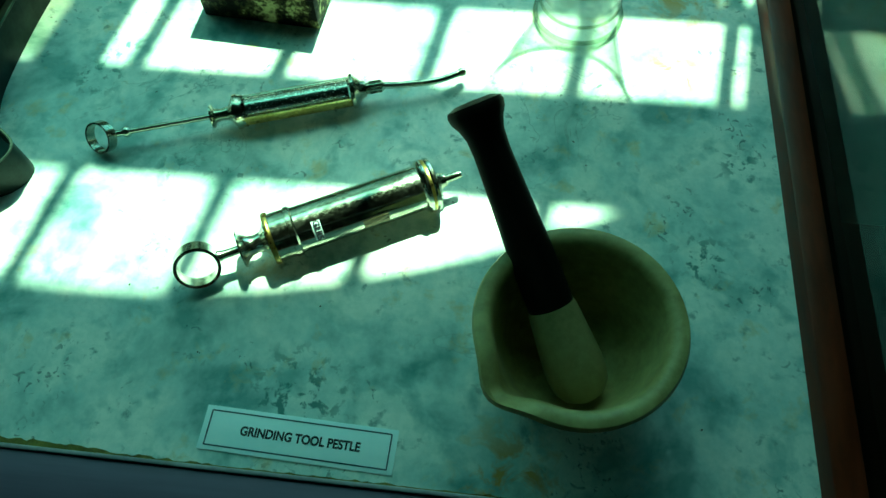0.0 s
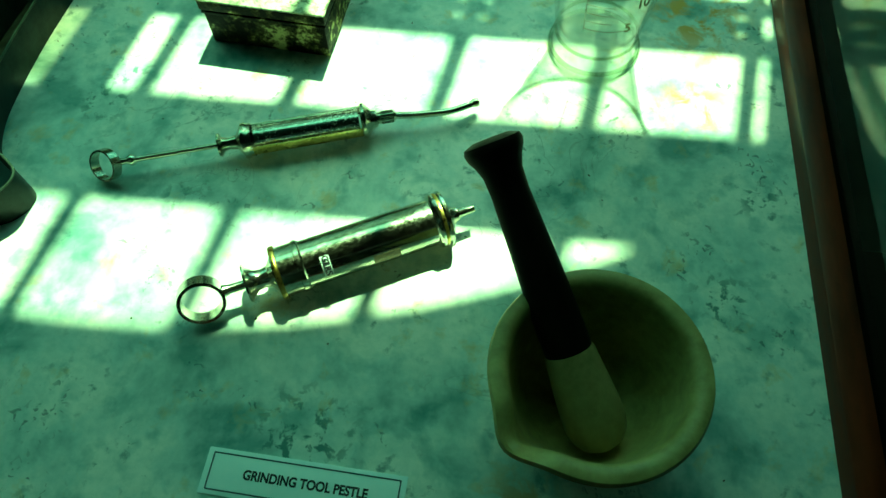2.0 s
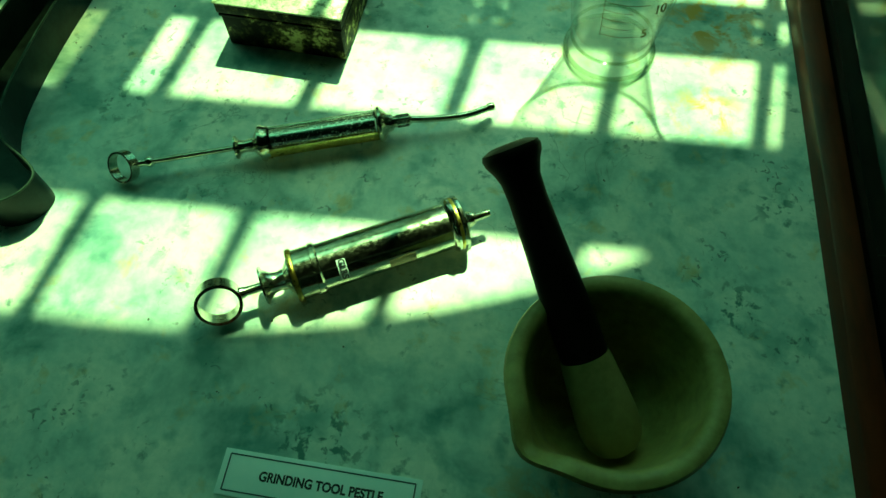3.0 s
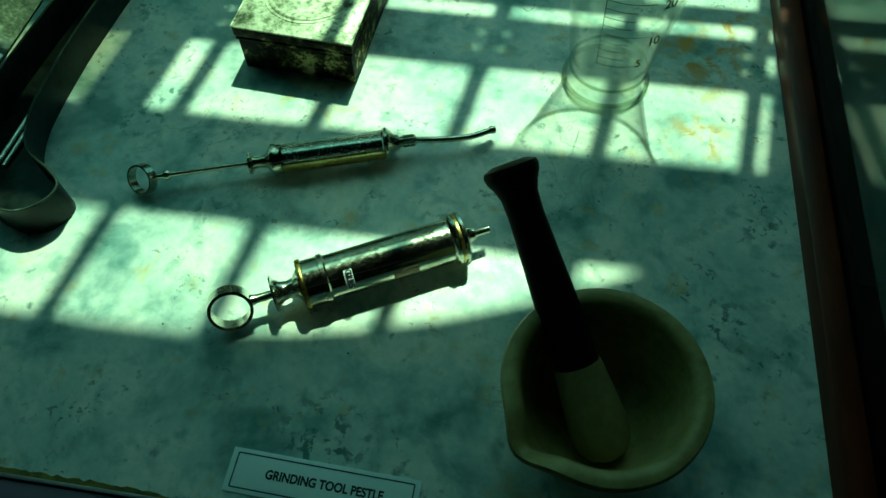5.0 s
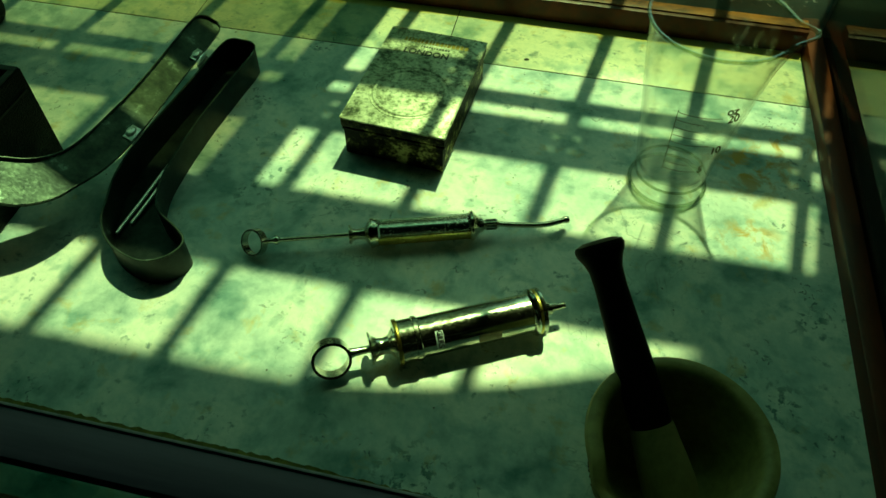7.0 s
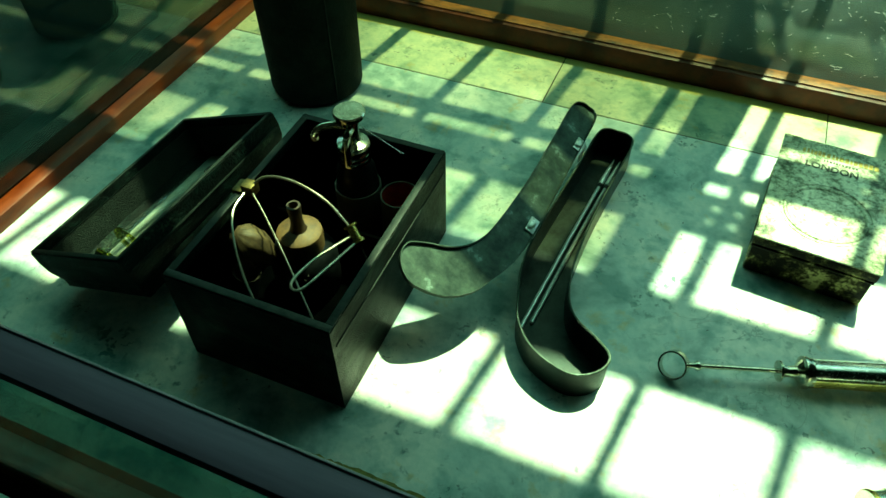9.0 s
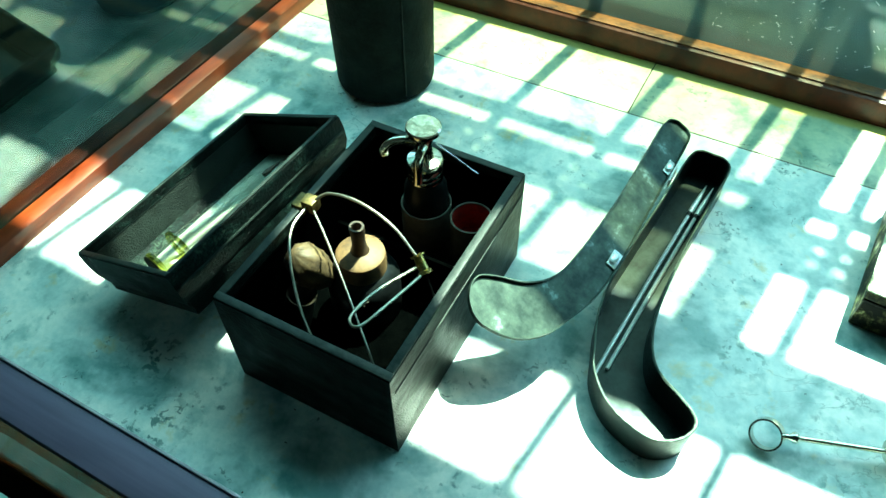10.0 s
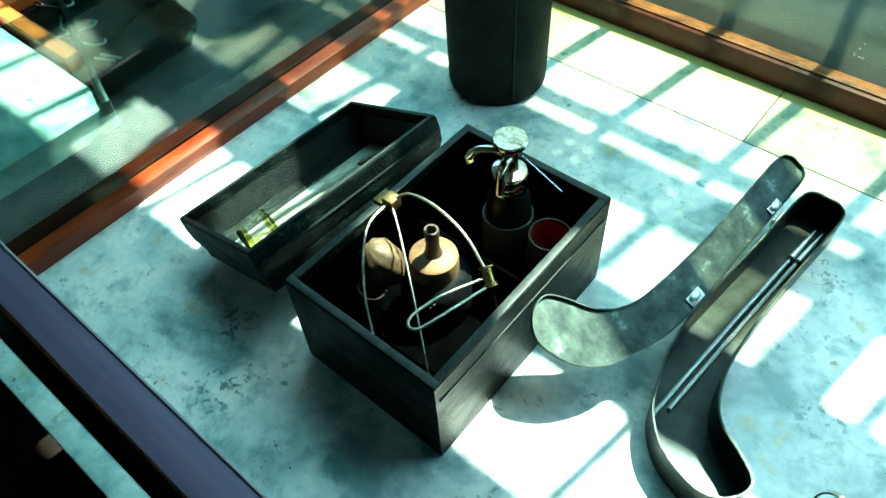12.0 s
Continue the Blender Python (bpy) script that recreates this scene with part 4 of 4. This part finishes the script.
def build_black_box():
    w, d, h, t = 0.1160, 0.1720, 0.084, 0.0055
    b = thing("instrument_box", pose(-0.3375, -0.2010, 0), "black leatherette instrument box standing open on the marble", "instrument box")
    part("body", open_box(w, d, h, t), M_LEATHER, b, "", False)
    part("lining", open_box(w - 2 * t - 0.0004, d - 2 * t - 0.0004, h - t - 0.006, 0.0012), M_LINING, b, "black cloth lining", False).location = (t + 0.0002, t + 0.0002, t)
    for q in ((0.0004, w - 0.0004, 0.0004, t), (0.0004, w - 0.0004, d - t, d - 0.0004), (0.0004, t, t, d - t), (w - t, w - 0.0004, t, d - t)):
        part("rim_strip", box(*q, h, h + 0.0008, 0.0003), M_LEATHER_EDGE, b, "scuffed rim")
    part("side_groove", box(w, w + 0.0006, 0.004, d - 0.004, h - 0.018, h - 0.0165), M_LEATHER_EDGE, b)
    part("clasp", box(-0.0015, t + 0.0015, 0.078, 0.090, h - 0.004, h + 0.003, 0.0006), M_OLD_BRASS, b, "blackened brass clasp")
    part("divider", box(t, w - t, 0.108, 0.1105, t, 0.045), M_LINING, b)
    # lid lies beside the box, tipped against it
    m = pose(-0.4595, -0.1945, 0.0005, 0, 0, -3.0) @ pose(0, 0, 0, 0, -21.5, 0)
    lw, ld, lh = 0.106, 0.170, 0.0405
    lid = part("lid", open_box(lw, ld, lh, 0.004, 0.030), M_LEATHER, b, "open black lid tipped against the box", True)
    lid.matrix_basis = b.matrix_basis.inverted() @ m
    part("lining", open_box(lw - 0.0084, ld - 0.0084, lh - 0.010, 0.0010, 0.008), M_LID_LINING, lid, "dark green grained lining", False).location = (0.0042, 0.0042, 0.004)
    part("lining_panel", box(0.0058, lw - 0.0058, 0.0058, ld - 0.0058, 0.0050, 0.0058, 0.0002), M_LID_FLOOR, lid, "pale grey cloth panel", False)
    for q in ((0.0004, lw - 0.0004, 0.0004, 0.004), (0.0004, lw - 0.0004, ld - 0.004, ld - 0.0004), (0.0004, 0.004, 0.004, ld - 0.004), (lw - 0.004, lw - 0.0004, 0.004, ld - 0.004)):
        part("rim_strip", box(*q, lh, lh + 0.0008, 0.0003), M_LEATHER_EDGE, lid, "scuffed rim")
    part("side_groove", box(lw, lw + 0.0006, 0.004, ld - 0.004, lh - 0.012, lh - 0.0108), M_LEATHER_EDGE, lid)
    # glass hypodermic in the lid
    s = thing("glass_hypodermic", m @ pose(0.040, 0.022, 0.0165, 0, 0, 84), "clear glass hypodermic syringe lying in the open lid", "syringe")
    part("barrel", lathe([(0.0078, 0.022), (0.0078, 0.096), (0.0040, 0.101), (0.0030, 0.106), (0.0016, 0.106), (0.0030, 0.100), (0.0064, 0.095), (0.0064, 0.022), (0.0078, 0.022)], 36, ALONG_X), M_GLASS, s, "clear glass barrel")
    part("flange", lathe([(0.0066, 0.0205), (0.0118, 0.0205), (0.0122, 0.0215), (0.0118, 0.0230), (0.0066, 0.0230), (0.0066, 0.0205)], 36, ALONG_X), M_GLASS_Y, s, "yellowish glass flange")
    part("plunger", lathe([(0, 0.003), (0.0062, 0.003), (0.0062, 0.088), (0, 0.090)], 32, ALONG_X), M_GLASS, s, "clear glass plunger")
    part("plunger_end", lathe([(0, -0.0012), (0.0080, -0.0012), (0.0086, -0.0004), (0, -0.0003)], 32, ALONG_X), M_NIPPLE, s, "dark brown plunger end")
    part("plunger_knob", lathe([(0, 0.0), (0.0088, 0.0004), (0.0095, 0.002), (0.0088, 0.0038), (0, 0.004)], 32, ALONG_X), M_GLASS_Y, s, "yellowish glass knob")
    part("needle_hub", lathe([(0.0018, 0.104), (0.0022, 0.108), (0.0012, 0.116), (0.0004, 0.122), (0, 0.122)], 14, ALONG_X), M_NIPPLE, s)


def build_box_contents():
    floor_z = 0.0068
    # pump bottle in a card tube
    t1 = thing("card_tube", pose(-0.2790, -0.0590, floor_z), "grey cardboard tube holder standing in the instrument box", "tube", "tubes in the box")
    part("wall", lathe([(0.0172, 0), (0.0172, 0.052), (0.0160, 0.052), (0.0160, 0.001), (0.0172, 0)], 40), M_CARD_TUBE, t1)
    p = thing("pump_bottle", pose(-0.2790, -0.0590, floor_z + 0.001), "dark bottle with a nickel pump head and curved spouts", "bottle")
    part("bottle", lathe([(0, 0), (0.0140, 0), (0.0148, 0.002), (0.0148, 0.058), (0.0140, 0.067), (0.0110, 0.073), (0.0098, 0.076)], 40), M_BLACK_RUBBER, p, "black vulcanite bottle")
    part("screw_collar", lathe([(0.0100, 0.074), (0.0118, 0.075), (0.0118, 0.077), (0.0112, 0.078), (0.0118, 0.079), (0.0118, 0.081), (0.0112, 0.082), (0.0122, 0.0835), (0.0122, 0.088), (0.0110, 0.0905), (0.0060, 0.0925)], 40), M_CHROME, p)
    part("stem", lathe([(0.0066, 0.091), (0.0052, 0.096), (0.0052, 0.104), (0.0072, 0.110), (0.0078, 0.113)], 30), M_CHROME, p)
    part("knob", lathe([(0.0074, 0.1125), (0.0108, 0.1130), (0.0112, 0.1145), (0.0112, 0.1160), (0.0104, 0.1168), (0, 0.1170)], 40), M_CHROME, p, "flat nickel cap")
    part("spout", tube(smooth_path([(-0.004, -0.002, 0.104), (-0.011, -0.006, 0.106), (-0.018, -0.010, 0.104), (-0.0215, -0.013, 0.099), (-0.021, -0.0135, 0.0955)], 6), 0.0027, 10, None), M_CHROME, p)
    part("spout", tube(smooth_path([(0.002, -0.004, 0.104), (0.003, -0.010, 0.104), (0.003, -0.013, 0.098), (0.003, -0.014, 0.090), (0.003, -0.0145, 0.083)], 6), 0.0029, 10, None), M_CHROME, p)
    part("needle", tube([(0.004, 0.008, 0.098), (0.031, 0.014, 0.078)], 0.0006, 6), M_STEEL, p)
    # empty tube with a red lining
    t2 = thing("card_tube", pose(-0.2450, -0.0590, floor_z), "grey cardboard tube with a red lining in the box", "tube", "tubes in the box")
    part("wall", lathe([(0.0142, 0), (0.0142, 0.053), (0.0130, 0.053), (0.0130, 0.001), (0.0142, 0)], 40), M_CARD_TUBE, t2)
    part("red_lining", lathe([(0.0129, 0.052), (0.0129, 0.030), (0, 0.030)], 40), M_RED, t2, "dark red lining")
    # brown rubber-topped bottle
    r = thing("rubber_topped_bottle", pose(-0.2935, -0.1190, floor_z), "black bottle with an aged brown rubber stopper and nipple", "bottle")
    part("bottle", lathe([(0, 0), (0.0225, 0), (0.0240, 0.002), (0.0240, 0.030), (0.0200, 0.038), (0.0140, 0.041)], 44), M_BLACK_RUBBER, r)
    for ang, z, rr in ((-38, 0.024, 0.0032), (-58, 0.029, 0.0008), (-66, 0.030, 0.0008), (-52, 0.033, 0.0008)):
        a = radians(ang)
        mark = pose(0.0241 * math.cos(a), 0.0241 * math.sin(a), z, 0, 0, ang) @ pose(0, 0, 0, 0, 90, 0)
        part("stamped_mark", lathe([(rr, 0), (rr, 0.0002), (rr - 0.0005, 0.0002), (rr - 0.0005, 0), (rr, 0)], 20, mark), M_CARD_TUBE, r, "pale stamped mark")
    part("stopper", lathe([(0.0140, 0.036), (0.0160, 0.037), (0.0162, 0.050), (0.0158, 0.0535), (0.0140, 0.0550), (0.0070, 0.0560), (0.0052, 0.0565)], 44), M_BROWN_RUBBER, r, "aged brown rubber stopper")
    part("nipple", lathe([(0.0062, 0.0560), (0.0050, 0.0590), (0.0043, 0.0650), (0.0046, 0.0720), (0.0050, 0.0765), (0.0047, 0.0785), (0.0033, 0.0785), (0.0030, 0.0700), (0, 0.0700)], 28), M_NIPPLE, r, "darkened rubber nipple")
    # cracked cork-like bulb lying in the corner
    k = thing("cracked_rubber_bulb", pose(-0.3175, -0.1405, 0.0560) @ pose(0, 0, 0, 24, -8, -20), "cracked yellow-brown rubber bulb lying in the instrument box", "bulb")

    def crumple(a, r, z):
        q = r * (1 + 0.06 * math.sin(9 * a + 220 * z) + 0.05 * math.sin(4 * a - 90 * z))
        return (q * math.cos(a), q * math.sin(a), z)
    part("bulb", lathe([(0, -0.0190), (0.0060, -0.0185), (0.0095, -0.0150), (0.0115, -0.008), (0.0125, 0.001), (0.0120, 0.009), (0.0095, 0.0145), (0.0060, 0.0170), (0.0042, 0.0185), (0, 0.0190)], 36, None, None, crumple), M_OLD_RUBBER, k)
    part("crack", tube(smooth_path([(0.0060, -0.0108, -0.006), (0.0080, -0.0098, 0.000), (0.0070, -0.0102, 0.005), (0.0080, -0.0080, 0.011)], 4), 0.0007, 6), M_CHIP, k)
    cl = thing("pleated_sleeve", pose(-0.3195, -0.1590, 0.0275) @ pose(0, 0, 0, -12, 10, -25), "blackened pleated rubber sleeve lying in the instrument box", "sleeve")
    prof = []
    for i in range(9):
        prof += [(0.0075, -0.020 + 0.005 * i), (0.0096, -0.0175 + 0.005 * i)]
    part("pleats", lathe(prof, 30), M_PLEAT, cl)
    pp = thing("folded_paper", pose(-0.3150, -0.1800, 0.0072, 0, 0, 24), "small folded scrap of white paper in the box", "paper")
    part("fold", box(-0.011, 0.011, -0.008, 0.008, 0.0, 0.0010, 0.0002, pose(0, 0, 0.0035, 24, 0, 0)), M_PAPER, pp)
    # wire frame arching over the bottles
    wf = thing("wire_frame", Matrix(), "bent steel wire head mirror frame with brass clamps in box", "wire frame")
    part("clamp", box(-0.3315, -0.3225, -0.1225, -0.1135, 0.0835, 0.0925, 0.001), M_OLD_BRASS, wf, "small blackened brass clamp")
    part("arch_wire", tube(smooth_path([(-0.326, -0.118, 0.090), (-0.315, -0.113, 0.098), (-0.292, -0.114, 0.102), (-0.268, -0.117, 0.096), (-0.249, -0.122, 0.083)], 8), 0.0010, 8), M_WIRE, wf)
    part("side_wire", tube(smooth_path([(-0.328, -0.121, 0.088), (-0.326, -0.140, 0.087), (-0.316, -0.157, 0.080), (-0.300, -0.174, 0.068), (-0.281, -0.188, 0.055)], 8), 0.0009, 8), M_WIRE, wf)
    part("side_wire", tube(smooth_path([(-0.325, -0.120, 0.088), (-0.308, -0.132, 0.082), (-0.282, -0.152, 0.070), (-0.252, -0.176, 0.052), (-0.240, -0.186, 0.040)], 8), 0.0007, 8), M_WIRE, wf)
    ax = (Vector((-0.236, -0.129, 0.073)) - Vector((-0.249, -0.121, 0.084))).normalized()
    q = Matrix.Translation((-0.2475, -0.1225, 0.0825)) @ ax.to_track_quat("Z", "Y").to_matrix().to_4x4()
    part("clamp", lathe([(0, -0.004), (0.0046, -0.004), (0.0046, -0.0028), (0.0030, -0.0024), (0.0032, 0.006), (0.0044, 0.0065), (0.0044, 0.0085), (0, 0.0085)], 24, q), M_BRASS, wf, "small brass barrel clamp")
    part("loop_wire", tube(smooth_path([(-0.248, -0.126, 0.080), (-0.259, -0.150, 0.080), (-0.2635, -0.171, 0.080), (-0.2600, -0.178, 0.080), (-0.2545, -0.175, 0.080), (-0.2490, -0.156, 0.080), (-0.243, -0.130, 0.079)], 8), 0.0010, 8), M_WIRE, wf)
    part("tail_wire", tube([(-0.2415, -0.126, 0.077), (-0.2330, -0.130, 0.058)], 0.0008, 6), M_BLACK_RUBBER, wf)


build_black_box()
build_box_contents()


# ---- dark canister ----
def build_canister():
    c = thing("canister", pose(-0.4180, 0.1130, 0), "tall dark green leather-covered cylindrical canister on marble", "canister")
    part("body", lathe([(0, 0.001), (0.040, 0.001), (0.0435, 0.003), (0.0445, 0.007), (0.0452, 0.060), (0.0458, 0.130)], 64), M_CANISTER, c)
    part("lid", lathe([(0.0460, 0.1295), (0.0466, 0.131), (0.0466, 0.150), (0.0455, 0.154), (0.040, 0.155), (0, 0.155)], 64), M_CANISTER, c)
    part("seam", box(-0.0004, 0.0004, -0.0462, -0.0448, 0.008, 0.128, 0.0002, pose(0, 0, 0, 0, 0, 55)), M_LEATHER_EDGE, c)


build_canister()


# ---- neighbouring case, seen through the west pane ----
def build_neighbour():
    structure("neighbour_slab", box(-1.30, -0.690, -0.52, -0.128, -0.03, -0.004, 0.001), M_MARBLE, "pale marble slab of the neighbouring case", "marble slab")
    n = thing("neighbour_frame", Matrix(), "orange varnished frame of the neighbouring display case", "frame")
    part("cross_rail", box(-1.20, -0.775, -0.122, -0.106, -0.012, 0.006, 0.001), M_ORANGE, n)
    part("end_rail", box(-0.931, -0.914, -0.105, 0.10, -0.012, 0.006, 0.001), M_ORANGE, n)
    part("post_strip", box(-0.11, 0.11, -0.004, 0.004, -0.01, 0.004, 0.0006, pose(-0.788, -0.098, 0, 0, 0, -19.7)), M_STEEL, n, "pale metal strip")


build_neighbour()


def build_neighbour_tools():
    """Bright hooked instruments lying in the neighbouring case, and two short steel rods."""
    structure("neighbour_floor", box(-1.20, -0.69, -0.104, 0.20, -0.034, -0.006, 0.001), M_DARKWOOD, "dark wooden floor of the neighbouring case", "case floor")
    for x, y, a in ((-0.885, -0.072, 20), (-0.850, -0.086, -35), (-0.820, -0.080, 60), (-0.795, -0.090, 10)):
        h = thing("hooked_instrument", pose(x, y, -0.0040, 0, 0, a), "bright hooked steel instrument lying in the neighbouring case", "instrument", "hooked instruments next door")
        part("shank", tube(smooth_path([(-0.016, 0, 0), (0.0, 0.001, 0), (0.012, 0.004, 0), (0.017, 0.011, 0), (0.012, 0.016, 0)], 6), 0.0013, 8), M_PROBE, h)
        part("grip", lathe([(0, -0.026), (0.0030, -0.0255), (0.0036, -0.022), (0.0022, -0.016), (0.0014, -0.0155)], 14, ALONG_X), M_CHROME, h)
    for dy in (0.0, 0.007):
        r = thing("steel_rod", pose(-0.764, -0.098 + dy, -0.0035, 0, 0, 24), "short bright steel rod lying in the neighbouring case", "rod", "steel rods next door")
        part("shaft", tube([(0, 0, 0), (0.024, 0, 0)], 0.0017, 10), M_PROBE, r)


build_neighbour_tools()


# ---- specks on the marble ----
def build_specks():
    rnd = random.Random(11)
    bm = bmesh.new()
    for _ in range(70):
        x, y = rnd.uniform(-0.50, 0.37), rnd.uniform(-0.28, 0.24)
        bmesh.ops.create_icosphere(bm, subdivisions=1, radius=1.0, matrix=pose(x, y, 0.0001, 0, 0, rnd.uniform(0, 180)) @ Matrix.Diagonal((rnd.uniform(0.0004, 0.0012), rnd.uniform(0.0003, 0.0007), 0.0002, 1)))
    bmesh.ops.create_icosphere(bm, subdivisions=2, radius=1.0, matrix=pose(0.1285, 0.1795, 0.0002, 0, 0, 15) @ Matrix.Diagonal((0.0024, 0.0013, 0.0006, 1)))
    s = finish(bm, "debris", M_SPECK)
    tagged(s, "tiny dark specks and grit scattered over the marble", "debris", kind="stuff")


build_specks()
